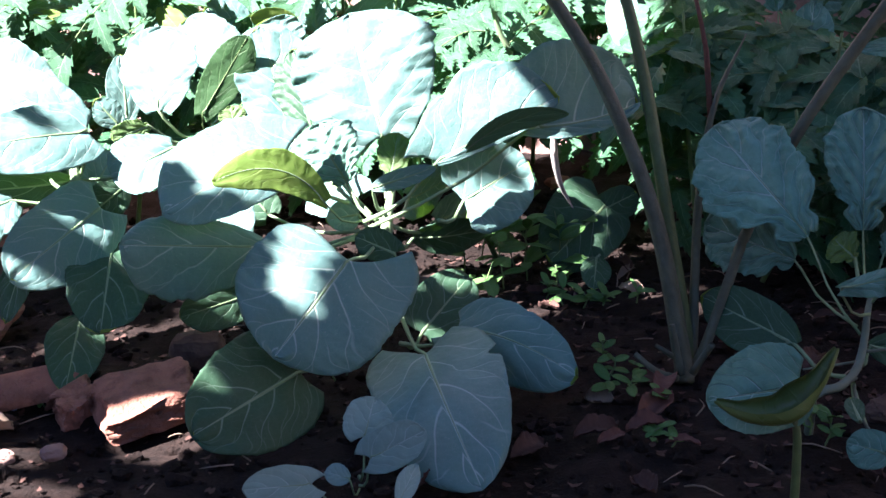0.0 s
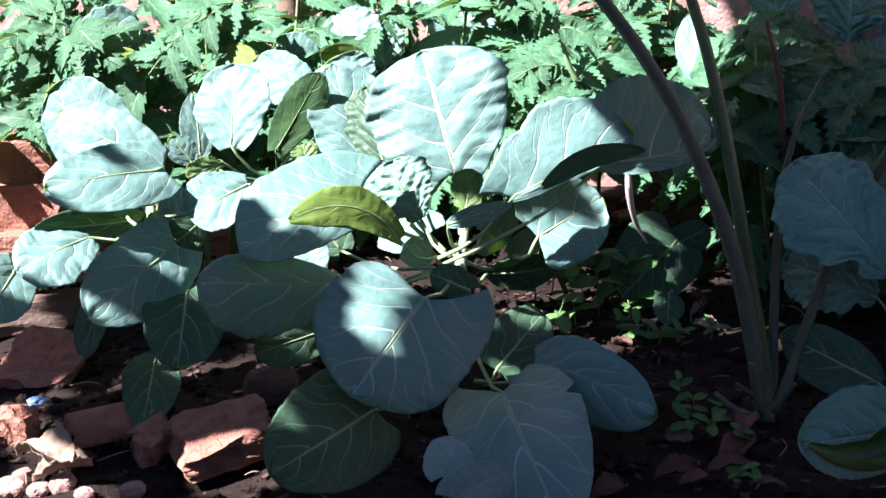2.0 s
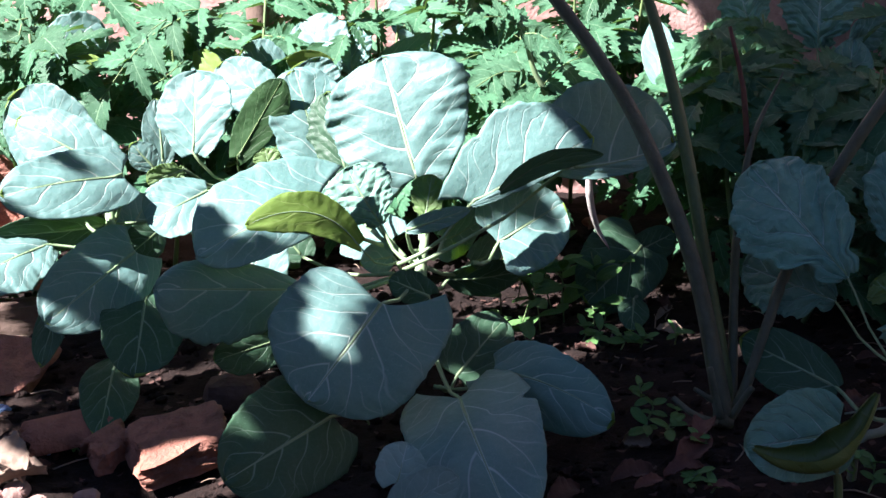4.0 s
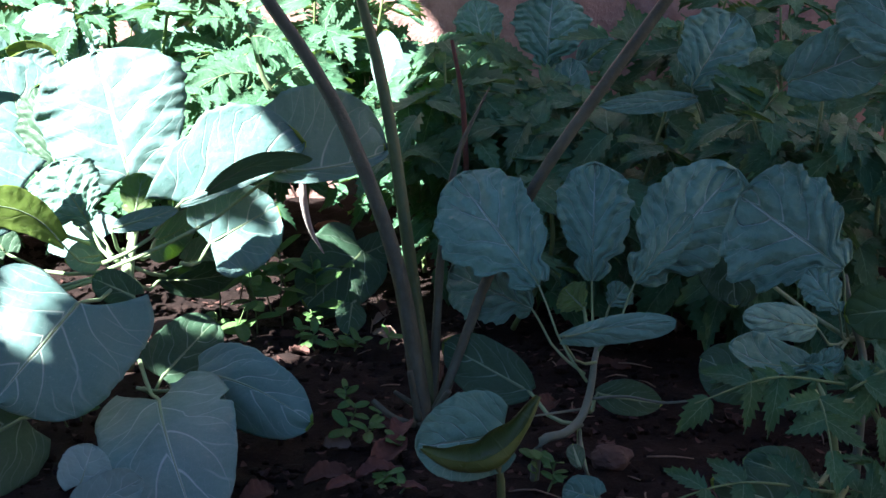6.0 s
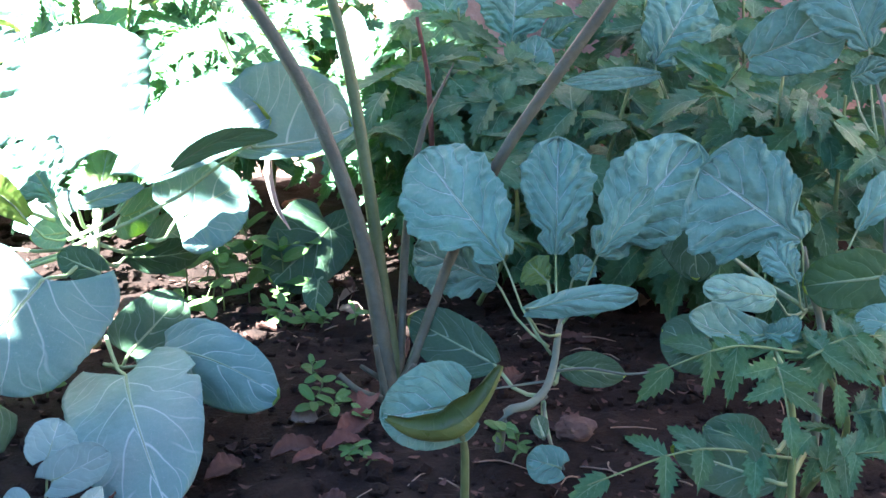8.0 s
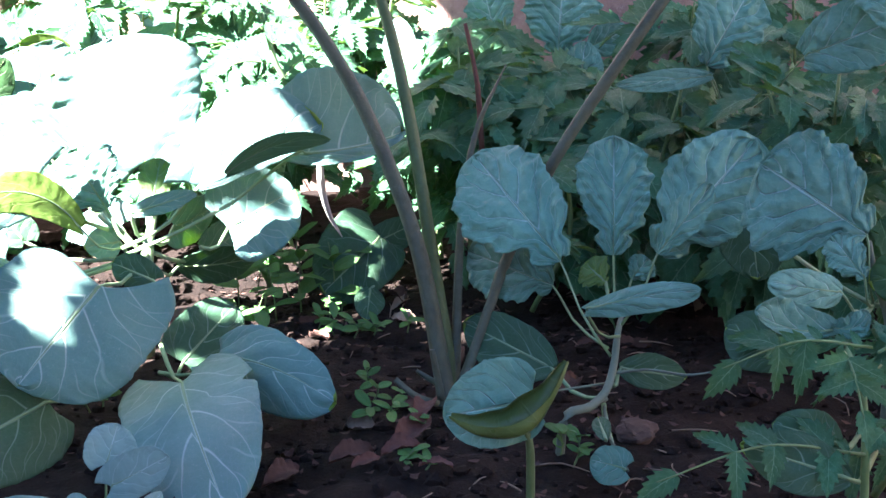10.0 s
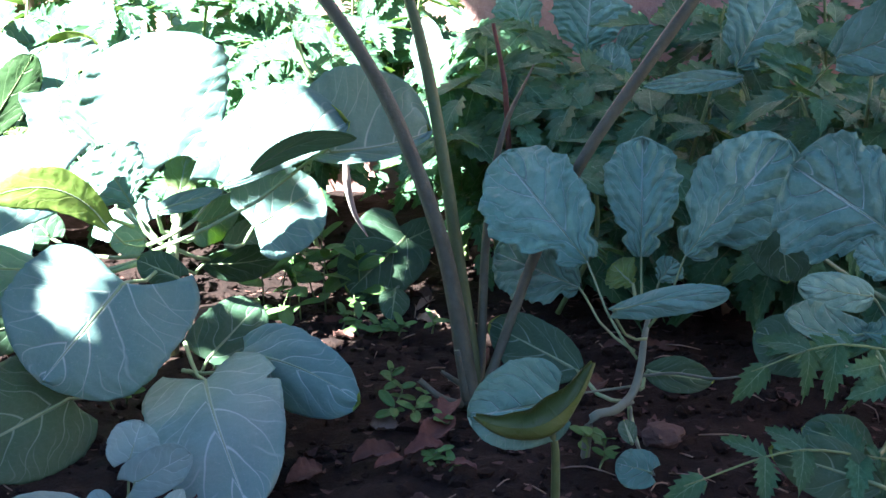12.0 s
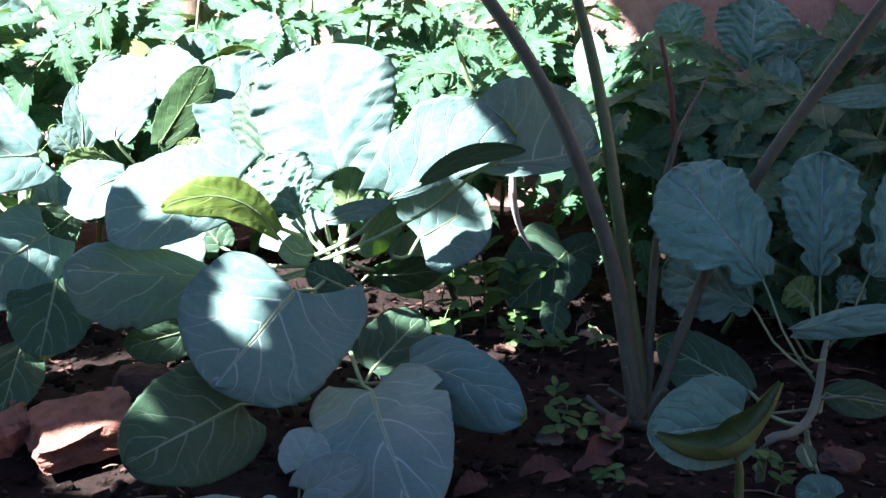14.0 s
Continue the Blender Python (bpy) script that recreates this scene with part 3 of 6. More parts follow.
def ground():
    def steps(low, high, fine_low, fine_high, fine):
        inner = list(np.arange(fine_low, fine_high + 1e-6, fine))
        out, d, p = [], fine * 2, fine_low
        while p > low:
            p -= d
            d *= 1.7
            out.insert(0, max(p, low))
        left, d, p = out, fine * 2, fine_high
        right = []
        while p < high:
            p += d
            d *= 1.7
            right.append(min(p, high))
        return [*left, *inner, *right]

    xs, ys = steps(-400, 400, -1.5, 1.6, 0.016), steps(-400, 400, 1.0, 3.7, 0.016)
    verts = [(x, y, soil_height(x, y)) for y in ys for x in xs]
    w = len(xs)
    faces = [(j * w + i, j * w + i + 1, j * w + i + 1 + w, j * w + i + w) for j in range(len(ys) - 1) for i in range(w - 1)]
    ob = link("ground", verts, faces, [SOIL])
    return tagged(ob, "dark reddish-brown garden soil, crumbly and uneven", "ground", kind="structure")


ground()


def garden_wall():
    """A rough plastered wall behind the bed."""
    xs, zs = np.linspace(-6, 6, 161), np.linspace(-0.2, 2.2, 48)
    verts, faces = [], []
    for depth in (0.0, 0.18):
        for z in zs:
            for x in xs:
                rough = 0.012 * noise.noise(Vector((x * 4, z * 4, 1.0))) + 0.006 * noise.noise(Vector((x * 15, z * 15, 2.0)))
                verts.append((x, WALL_Y + depth + (rough if depth == 0 else 0) + 0.02 * x, z))
    w, half = len(xs), len(xs) * len(zs)
    for k in range(2):
        for j in range(len(zs) - 1):
            for i in range(w - 1):
                a = k * half + j * w + i
                f = (a, a + 1, a + 1 + w, a + w)
                faces.append(f if k == 0 else tuple(reversed(f)))
    top = (len(zs) - 1) * w
    for i in range(w - 1):
        faces.append((top + i, top + i + 1, half + top + i + 1, half + top + i))
    for j in range(len(zs) - 1):
        faces.append((j * w + w - 1, half + j * w + w - 1, half + (j + 1) * w + w - 1, (j + 1) * w + w - 1))
        faces.append((j * w, (j + 1) * w, half + (j + 1) * w, half + j * w))
    return tagged(link("wall_north", verts, faces, [WALL]), "rough terracotta-coloured plastered garden wall", "wall", kind="structure")


WALL_Y = 3.75
garden_wall()



# ---- the brassica plants ----

collard = thing("collard_plant", (-0.145, 2.263, 0.000), "large blue-green collard plant with broad round leaves growing from the soil", "plant", "leafy brassicas in the bed")
tube("stem", [(-0.145, 2.263, 0.000), (-0.119, 2.123, 0.144), (-0.118, 2.121, 0.216), (-0.103, 2.163, 0.295)], [0.0130, 0.0130, 0.0110, 0.0060], PETIOLE, collard, "thick pale green stem")
leaf(collard, (-0.167, 1.908, 0.233), (-0.280, 1.800, 0.118), 0.261, (0.27, -0.82, 0.51), (-0.115, 2.124, 0.225), bend=0.08, wave=0.015, shape="heart", cup=-0.08, ears=(0.4, 0.05), seed=11)
leaf(collard, (-0.056, 1.894, 0.077), (0.023, 1.540, 0.018), 0.205, (-0.30, -0.22, 0.93), (-0.097, 2.034, 0.090), bend=0.08, notch=(0.34, 0.2, -1), cup=-0.06, shape="heart", wave=0.01, ears=(0.12, 0.2), seed=12)
leaf(collard, (-0.001, 1.980, 0.083), (0.178, 1.830, 0.051), 0.134, (-0.50, -0.70, 0.51), (-0.102, 2.014, 0.049), bend=0.08, cup=-0.1, wave=0.01, shape="round", ears=(0.06, 0.2), hook=-0.06, asym=0.1, seed=13)
leaf(collard, (-0.066, 2.060, 0.048), (0.020, 2.170, 0.109), 0.116, (0.36, -0.66, 0.66), (-0.095, 2.042, 0.038), skin=COLLARD_SHADED, shape="heart", ears=(0.05, 0.05), seed=14)
leaf(collard, (-0.254, 1.868, 0.065), (-0.393, 1.700, 0.041), 0.175, (0.60, -0.58, 0.55), (-0.204, 2.023, 0.059), skin=COLLARD_SHADED, shape="heart", ears=(0.1, 0.1), cup=-0.06, seed=15)
leaf(collard, (-0.336, 2.090, 0.209), (-0.537, 1.970, 0.258), 0.141, (0.54, -0.81, 0.22), (-0.167, 2.139, 0.203), shape="wide", bend=0.06, asym=-0.25, cup=-0.2, seed=16)
leaf(collard, (-0.384, 2.140, 0.196), (-0.456, 2.200, 0.291), 0.188, (-0.36, -0.89, 0.28), (-0.147, 2.141, 0.212), shape="wide", ears=(0.1, 0.1), cup=-0.05, wave=0.03, seed=17)
leaf(collard, (-0.273, 2.080, 0.364), (-0.463, 1.970, 0.309), 0.163, (0.26, -0.75, 0.61), (-0.183, 2.155, 0.261), bend=0.08, shape="round", ears=(0.1, 0.3), asym=0.3, cup=-0.1, seed=18)
leaf(collard, (-0.214, 2.070, 0.285), (-0.384, 2.000, 0.348), 0.069, (-0.42, 0.89, -0.15), (-0.156, 2.147, 0.231), shape="wide", bend=-0.08, rib=0.0016, label="backlit yellow-green leaf showing its underside", hook=-0.2, wave=0.03, seed=19)
leaf(collard, (-0.123, 2.263, 0.354), (-0.174, 2.330, 0.567), 0.268, (0.02, -0.95, 0.30), (-0.116, 2.156, 0.267), bend=0.03, cup=-0.05, shape="wide", wave=0.05, ears=(0.1, 0.1), seed=20)
leaf(collard, (-0.305, 2.368, 0.352), (-0.346, 2.400, 0.547), 0.148, (0.16, -0.97, 0.19), (-0.145, 2.149, 0.240), shape="wide", bend=0.03, cup=-0.1, wave=0.04, seed=21)
# Leaf put where a neighbour's cast shadow falls, coloured dark for it.
leaf(collard, (-0.255, 2.326, 0.354), (-0.286, 2.387, 0.502), 0.115, (-0.32, -0.90, 0.30), (-0.145, 2.149, 0.240), shape="crinkled", wave=0.03, skin=COLLARD_SHADED, seed=22)
leaf(collard, (-0.184, 2.170, 0.294), (-0.238, 2.190, 0.395), 0.133, (-0.15, -0.98, 0.11), (-0.134, 2.127, 0.236), shape="crinkled", skin=KALE, wave=0.03, seed=23)
leaf(collard, (-0.134, 2.083, 0.303), (-0.024, 2.070, 0.337), 0.034, (-0.17, -0.97, 0.17), (-0.123, 2.132, 0.254), shape="oval", wave=0.03, seed=24)
leaf(collard, (-0.024, 2.090, 0.341), (0.184, 2.130, 0.433), 0.128, (0.07, -0.96, 0.26), (-0.154, 2.091, 0.243), shape="wide", cup=0.1, ears=(0.2, 0.0), bend=0.06, wave=0.02, asym=-0.6, seed=25)
leaf(collard, (0.137, 2.120, 0.385), (0.329, 2.200, 0.403), 0.159, (0.35, -0.90, 0.27), (-0.145, 2.089, 0.233), hook=0.05, cup=0.12, shape="round", wave=0.02, bend=0.05, asym=-0.75, ears=(0.15, 0.1), seed=26)
leaf(collard, (0.028, 2.000, 0.379), (0.193, 2.040, 0.421), 0.036, (0.16, -0.95, 0.27), shape="oval", skin=COLLARD_UNDER_SHADED, under=COLLARD_UNDER_SHADED, stalk=OLIVE_STALK, rib=0.0014, label="dark green curled underside of the folded leaf", hook=-0.1, bend=0.0, cup=0.1, seed=145)

leaf(collard, (0.017, 2.170, 0.250), (0.135, 2.220, 0.303), 0.164, (0.21, -0.90, 0.37), (-0.026, 2.095, 0.238), wave=0.04, shape="heart", ears=(0.1, 0.1), seed=28)
leaf(collard, (-0.107, 2.150, 0.298), (-0.091, 2.200, 0.371), 0.063, (0.10, -0.83, 0.54), (-0.110, 2.126, 0.234), shape="crinkled", wave=0.04, skin=YOUNG, seed=29)
leaf(collard, (-0.170, 2.198, 0.228), (-0.224, 2.149, 0.235), 0.059, (0.67, -0.70, 0.25), (-0.121, 2.122, 0.216), shape="oval", seed=30)
leaf(collard, (-0.340, 2.251, 0.223), (-0.378, 2.264, 0.270), 0.072, (0.10, -0.93, 0.35), (-0.166, 2.142, 0.213), shape="round", skin=COLLARD_SHADED, seed=31)
leaf(collard, (-0.101, 2.034, 0.201), (-0.165, 2.044, 0.232), 0.056, (0.02, -0.95, 0.32), (-0.113, 2.090, 0.215), shape="round", skin=COLLARD_SHADED, seed=32)
leaf(collard, (-0.076, 2.233, 0.170), (0.058, 2.252, 0.173), 0.081, (0.14, -0.91, -0.40), (-0.113, 2.138, 0.201), shape="oval", skin=COLLARD_SHADED, seed=33)
leaf(collard, (-0.036, 2.288, 0.184), (0.027, 2.342, 0.199), 0.115, (0.65, -0.64, -0.41), (-0.107, 2.143, 0.219), shape="round", seed=34)
leaf(collard, (-0.082, 2.252, 0.240), (-0.011, 2.308, 0.259), 0.113, (0.62, -0.65, -0.43), (-0.106, 2.148, 0.238), shape="round", seed=35)
leaf(collard, (-0.180, 2.303, 0.232), (-0.271, 2.355, 0.229), 0.132, (-0.22, -0.33, 0.92), (-0.121, 2.146, 0.230), shape="round", seed=36)

collard_two = thing("collard_plant", (-0.836, 2.665, 0.000), "sunlit collard plant with pale stem beside broken tiles", "plant", "leafy brassicas in the bed")
tube("stem", [(-0.836, 2.665, 0.000), (-0.668, 2.189, 0.285), (-0.665, 2.195, 0.346), (-0.653, 2.206, 0.384)], [0.0110, 0.0100, 0.0080, 0.0050], PETIOLE, collard_two, "thick pale stem")
leaf(collard_two, (-0.610, 2.129, 0.283), (-0.730, 1.985, 0.205), 0.144, (0.56, -0.70, 0.44), (-0.664, 2.187, 0.317), shape="heart", cup=-0.08, ears=(0.15, 0.1), seed=37)
leaf(collard_two, (-0.619, 2.150, 0.412), (-0.794, 2.040, 0.412), 0.129, (0.43, -0.68, 0.59), (-0.664, 2.187, 0.317), ears=(0.1, 0.1), shape="heart", cup=-0.05, seed=38)
leaf(collard_two, (-0.669, 2.200, 0.420), (-0.815, 2.220, 0.511), 0.120, (0.07, -0.94, 0.32), (-0.664, 2.187, 0.317), cup=-0.08, shape="heart", seed=39)
leaf(collard_two, (-0.783, 2.440, 0.388), (-0.922, 2.470, 0.515), 0.177, (-0.12, -0.99, 0.10), (-0.664, 2.187, 0.317), shape="round", seed=40)
leaf(collard_two, (-0.487, 2.200, 0.368), (-0.584, 2.140, 0.327), 0.106, (0.23, -0.78, 0.58), (-0.664, 2.187, 0.317), shape="wide", seed=41)
leaf(collard_two, (-0.689, 2.235, 0.308), (-0.853, 2.127, 0.324), 0.069, (0.53, -0.83, -0.14), (-0.664, 2.187, 0.317), shape="oval", skin=COLLARD_SHADED, seed=42)
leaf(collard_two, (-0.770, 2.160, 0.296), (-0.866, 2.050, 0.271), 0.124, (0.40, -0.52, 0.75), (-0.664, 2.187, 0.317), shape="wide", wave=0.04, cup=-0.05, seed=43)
leaf(collard_two, (-0.594, 2.112, 0.215), (-0.588, 1.961, 0.113), 0.143, (0.31, -0.52, 0.79), (-0.664, 2.187, 0.317), shape="round", skin=COLLARD_SHADED, seed=44)
leaf(collard_two, (-0.655, 2.078, 0.101), (-0.648, 1.921, 0.025), 0.096, (0.36, -0.39, 0.85), (-0.664, 2.187, 0.317), shape="oval", skin=COLLARD_SHADED, seed=45)
leaf(collard_two, (-0.733, 2.164, 0.243), (-0.766, 2.025, 0.118), 0.072, (-0.15, -0.64, 0.75), (-0.664, 2.187, 0.317), shape="oval", skin=COLLARD_SHADED, seed=46)
leaf(collard_two, (-0.380, 2.193, 0.088), (-0.484, 2.084, 0.090), 0.085, (0.67, -0.63, 0.38), (-0.322, 2.206, 0.124), shape="round", skin=COLLARD_SHADED, seed=47)
leaf(collard_two, (-0.589, 2.237, 0.295), (-0.639, 2.174, 0.262), 0.071, (0.57, -0.69, 0.45), (-0.664, 2.187, 0.317), shape="oval", skin=COLLARD_SHADED, seed=48)
leaf(collard_two, (-0.891, 2.108, 0.258), (-0.912, 1.989, 0.206), 0.105, (0.63, -0.40, 0.66), (-0.826, 2.222, 0.285), shape="round", seed=49)
leaf(collard_two, (-0.646, 2.225, 0.293), (-0.625, 2.315, 0.339), 0.078, (0.53, -0.48, 0.70), (-0.689, 2.175, 0.308), shape="round", seed=50)
leaf(collard_two, (-0.744, 2.240, 0.368), (-0.782, 2.171, 0.314), 0.081, (0.53, -0.68, 0.50), (-0.689, 2.175, 0.308), shape="round", skin=COLLARD_SHADED, seed=52)

collard_three = thing("collard_plant", (-0.645, 3.319, 0.000), "sunlit collard plant crowded behind the others", "plant", "leafy brassicas in the bed")
tube("stem", [(-0.645, 3.319, 0.000), (-0.487, 2.491, 0.254), (-0.484, 2.462, 0.341)], [0.0100, 0.0090, 0.0060], PETIOLE, collard_three)
leaf(collard_three, (-0.557, 2.410, 0.396), (-0.547, 2.470, 0.546), 0.145, (-0.03, -0.93, 0.37), (-0.480, 2.457, 0.319), shape="wide", wave=0.03, asym=0.0, seed=53)
leaf(collard_three, (-0.633, 2.461, 0.367), (-0.640, 2.496, 0.496), 0.068, (0.41, -0.88, 0.25), (-0.480, 2.457, 0.319), shape="oval", seed=54)
leaf(collard_three, (-0.627, 2.382, 0.377), (-0.665, 2.373, 0.430), 0.054, (0.32, -0.94, 0.08), (-0.480, 2.457, 0.319), shape="oval", seed=55)
leaf(collard_three, (-0.466, 2.370, 0.390), (-0.364, 2.360, 0.535), 0.078, (-0.01, 1.00, 0.07), (-0.480, 2.457, 0.319), stalk=GREEN_STEM, rib=0.0016, label="dark green hanging leaf", under=COLLARD_UNDER_SHADED, shape="wide", seed=56)
leaf(collard_three, (-0.329, 2.699, 0.418), (-0.393, 2.700, 0.518), 0.144, (0.14, -0.98, 0.11), (-0.480, 2.457, 0.319), shape="wide", wave=0.04, seed=58)
leaf(collard_three, (-0.341, 2.926, 0.497), (-0.436, 2.874, 0.514), 0.052, (-0.47, 0.88, 0.08), (-0.480, 2.457, 0.319), shape="oval", stalk=GREEN_STEM, rib=0.0012, label="backlit yellow-green leaf", seed=59)
leaf(collard_three, (-0.566, 2.364, 0.377), (-0.624, 2.306, 0.366), 0.048, (0.65, -0.70, 0.29), (-0.480, 2.457, 0.319), shape="crinkled", wave=0.04, skin=YOUNG, seed=60)
leaf(collard_three, (-0.414, 2.419, 0.357), (-0.423, 2.428, 0.395), 0.055, (0.14, -0.95, 0.28), (-0.480, 2.457, 0.319), shape="crinkled", wave=0.04, skin=YOUNG, seed=61)
leaf(collard_three, (-0.411, 2.594, 0.450), (-0.543, 2.635, 0.534), 0.111, (-0.10, -0.94, 0.31), (-0.507, 2.445, 0.309), shape="wide", wave=0.03, seed=62)

collard_four = thing("collard_plant", (-0.359, 3.049, 0.000), "sunlit collard plant in the back row of the bed", "plant", "leafy brassicas in the bed")
leaf(collard_four, (-0.340, 3.021, 0.462), (-0.425, 3.082, 0.581), 0.148, (-0.09, -0.91, 0.41), (-0.346, 3.110, 0.410), shape="wide", wave=0.04, seed=66)
leaf(collard_four, (-0.307, 3.022, 0.460), (-0.317, 3.086, 0.574), 0.121, (0.07, -0.87, 0.49), (-0.346, 3.110, 0.410), shape="crinkled", wave=0.05, seed=67)
leaf(collard_four, (-0.246, 3.131, 0.470), (-0.092, 3.151, 0.513), 0.069, (0.09, -0.99, 0.12), (-0.346, 3.110, 0.410), shape="wide", wave=0.06, seed=68)
leaf(collard_four, (-0.122, 3.138, 0.469), (0.045, 3.153, 0.491), 0.072, (0.13, -0.91, -0.39), (-0.346, 3.110, 0.410), shape="wide", wave=0.04, seed=69)
leaf(collard_four, (-0.151, 3.545, 0.446), (-0.127, 3.631, 0.608), 0.251, (0.09, -0.88, 0.46), (-0.346, 3.110, 0.410), shape="wide", seed=70)
leaf(collard_four, (-0.466, 3.020, 0.483), (-0.571, 3.023, 0.516), 0.107, (0.02, -0.99, 0.15), (-0.346, 3.110, 0.410), shape="wide", seed=71)

collard_five = thing("collard_plant", (-0.894, 2.932, 0.000), "sunlit collard plant at the far end of the bed", "plant", "leafy brassicas in the bed")
leaf(collard_five, (-1.020, 2.900, 0.551), (-0.853, 2.920, 0.608), 0.123, (0.11, -0.99, 0.02), (-0.883, 2.984, 0.432), shape="wide", wave=0.03, ears=(0.1, 0.1), seed=72)
leaf(collard_five, (-1.004, 2.903, 0.542), (-0.899, 2.917, 0.573), 0.078, (0.12, -0.99, 0.03), (-0.883, 2.984, 0.432), shape="wide", seed=73)
leaf(collard_five, (-0.901, 2.807, 0.548), (-0.833, 2.809, 0.543), 0.035, (-0.05, 0.96, -0.29), (-0.883, 2.984, 0.432), shape="oval", stalk=GREEN_STEM, rib=0.0012, label="yellow leaf showing its underside", seed=74)
leaf(collard_five, (-0.626, 2.823, 0.554), (-0.575, 2.762, 0.509), 0.056, (0.13, 0.66, -0.74), (-0.883, 2.984, 0.432), shape="oval", stalk=GREEN_STEM, rib=0.0012, label="yellow leaf showing its underside", seed=75)
leaf(collard_five, (-0.561, 2.809, 0.490), (-0.634, 2.816, 0.530), 0.075, (0.03, -0.98, 0.22), (-0.883, 2.984, 0.432), shape="wide", seed=76)
leaf(collard_four, (0.390, 2.822, 0.409), (0.395, 2.905, 0.548), 0.074, (-0.08, -0.86, 0.51), shape="oval", seed=81)

kale = thing("collard_plant", (0.589, 1.769, 0.000), "crinkle-leaved blue-green collard plant standing in the shade", "plant", "leafy brassicas in the bed")
tube("stem", [(0.501, 1.700, -0.010), (0.511, 1.700, 0.057), (0.552, 1.720, 0.061), (0.584, 1.750, 0.074), (0.603, 1.780, 0.102), (0.613, 1.800, 0.141), (0.628, 1.830, 0.167)], [0.0070, 0.0070, 0.0068, 0.0065, 0.0060, 0.0052, 0.0035], KALE_STEM, kale, "pale grey-green crooked stem", count=24)
leaf(kale, (0.535, 1.851, 0.251), (0.435, 2.061, 0.381), 0.164, (-0.47, -0.62, 0.64), (0.601, 1.791, 0.112), shape="crinkled", wave=0.045, cup=0.04, skin=KALE, stalk=PETIOLE, rib=0.0018, seed=89)
leaf(kale, (0.620, 1.858, 0.254), (0.640, 1.942, 0.424), 0.116, (-0.22, -0.86, 0.46), (0.615, 1.815, 0.173), shape="crinkled", wave=0.07, cup=0.05, skin=KALE, stalk=PETIOLE, rib=0.0018, seed=90)
leaf(kale, (0.670, 1.791, 0.274), (0.819, 1.800, 0.437), 0.146, (-0.26, -0.92, 0.29), (0.619, 1.800, 0.159), shape="crinkled", skin=KALE, stalk=PETIOLE, rib=0.0018, wave=0.06, seed=91)
leaf(kale, (0.530, 1.666, 0.229), (0.662, 1.574, 0.278), 0.039, (-0.61, -0.76, 0.22), (0.615, 1.797, 0.142), skin=KALE, stalk=PETIOLE, rib=0.0018, shape="wide", asym=0.2, hook=-0.03, wave=0.05, cup=-0.25, seed=92)
leaf(kale, (0.534, 1.893, 0.059), (0.407, 2.012, 0.107), 0.101, (-0.49, -0.72, 0.50), (0.587, 1.776, 0.049), shape="oval", skin=COLLARD_SHADED, seed=93)
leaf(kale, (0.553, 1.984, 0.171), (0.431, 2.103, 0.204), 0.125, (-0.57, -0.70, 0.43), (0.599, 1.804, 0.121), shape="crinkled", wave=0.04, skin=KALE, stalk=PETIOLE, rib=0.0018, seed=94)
leaf(kale, (0.618, 1.802, 0.088), (0.724, 1.799, 0.066), 0.055, (0.04, -0.95, 0.32), (0.600, 1.781, 0.074), shape="oval", skin=COLLARD_SHADED, seed=95)
leaf(kale, (0.604, 1.840, 0.216), (0.574, 1.853, 0.245), 0.053, (-0.18, -0.95, 0.25), (0.614, 1.818, 0.181), shape="crinkled", wave=0.05, skin=YOUNG, seed=96)
leaf(kale, (0.638, 1.816, 0.227), (0.662, 1.810, 0.260), 0.044, (-0.39, -0.91, 0.12), (0.615, 1.818, 0.181), shape="crinkled", wave=0.1, skin=KALE, stalk=PETIOLE, rib=0.0018, seed=97)
leaf(kale, (0.549, 1.616, 0.053), (0.551, 1.671, 0.064), 0.026, (-0.31, -0.17, 0.93), (0.582, 1.756, 0.048), shape="oval", skin=COLLARD_SHADED, seed=98)
leaf(kale, (0.548, 1.512, 0.056), (0.508, 1.540, 0.059), 0.053, (-0.49, -0.73, 0.48), (0.582, 1.756, 0.048), shape="round", skin=KALE, stalk=PETIOLE, rib=0.0018, seed=99)
tube("side_shoot", [(0.603, 1.784, 0.087), (0.656, 1.776, 0.092), (0.708, 1.736, 0.095), (0.757, 1.701, 0.114)], [0.0024, 0.0020, 0.0015], KALE_STEM, kale)
tube("side_shoot", [(0.603, 1.780, 0.074), (0.551, 1.759, 0.078), (0.502, 1.737, 0.083)], [0.0024, 0.0020, 0.0015], KALE_STEM, kale)
tube("side_shoot", [(0.584, 1.766, 0.049), (0.565, 1.662, 0.040), (0.564, 1.555, 0.032)], [0.0030, 0.0025, 0.0020], KALE_STEM, kale)
tube("side_shoot", [(0.589, 1.766, 0.053), (0.548, 1.723, 0.059), (0.514, 1.707, 0.059)], [0.0030, 0.0030, 0.0020], KALE_STEM, kale)

kale_two = thing("collard_plant", (0.960, 1.612, 0.000), "crinkle-leaved collard plant in the shade among tomato leaves", "plant", "leafy brassicas in the bed")
tube("stem", [(0.960, 1.612, 0.000), (0.966, 1.630, 0.180), (0.942, 1.634, 0.257), (0.927, 1.632, 0.318)], [0.0070, 0.0060, 0.0050, 0.0030], KALE_STEM, kale_two)
leaf(kale_two, (0.916, 1.617, 0.332), (0.800, 1.720, 0.416), 0.182, (-0.49, -0.81, 0.31), (0.946, 1.644, 0.219), shape="crinkled", skin=KALE, stalk=PETIOLE, rib=0.0018, wave=0.05, asym=0.0, seed=100)
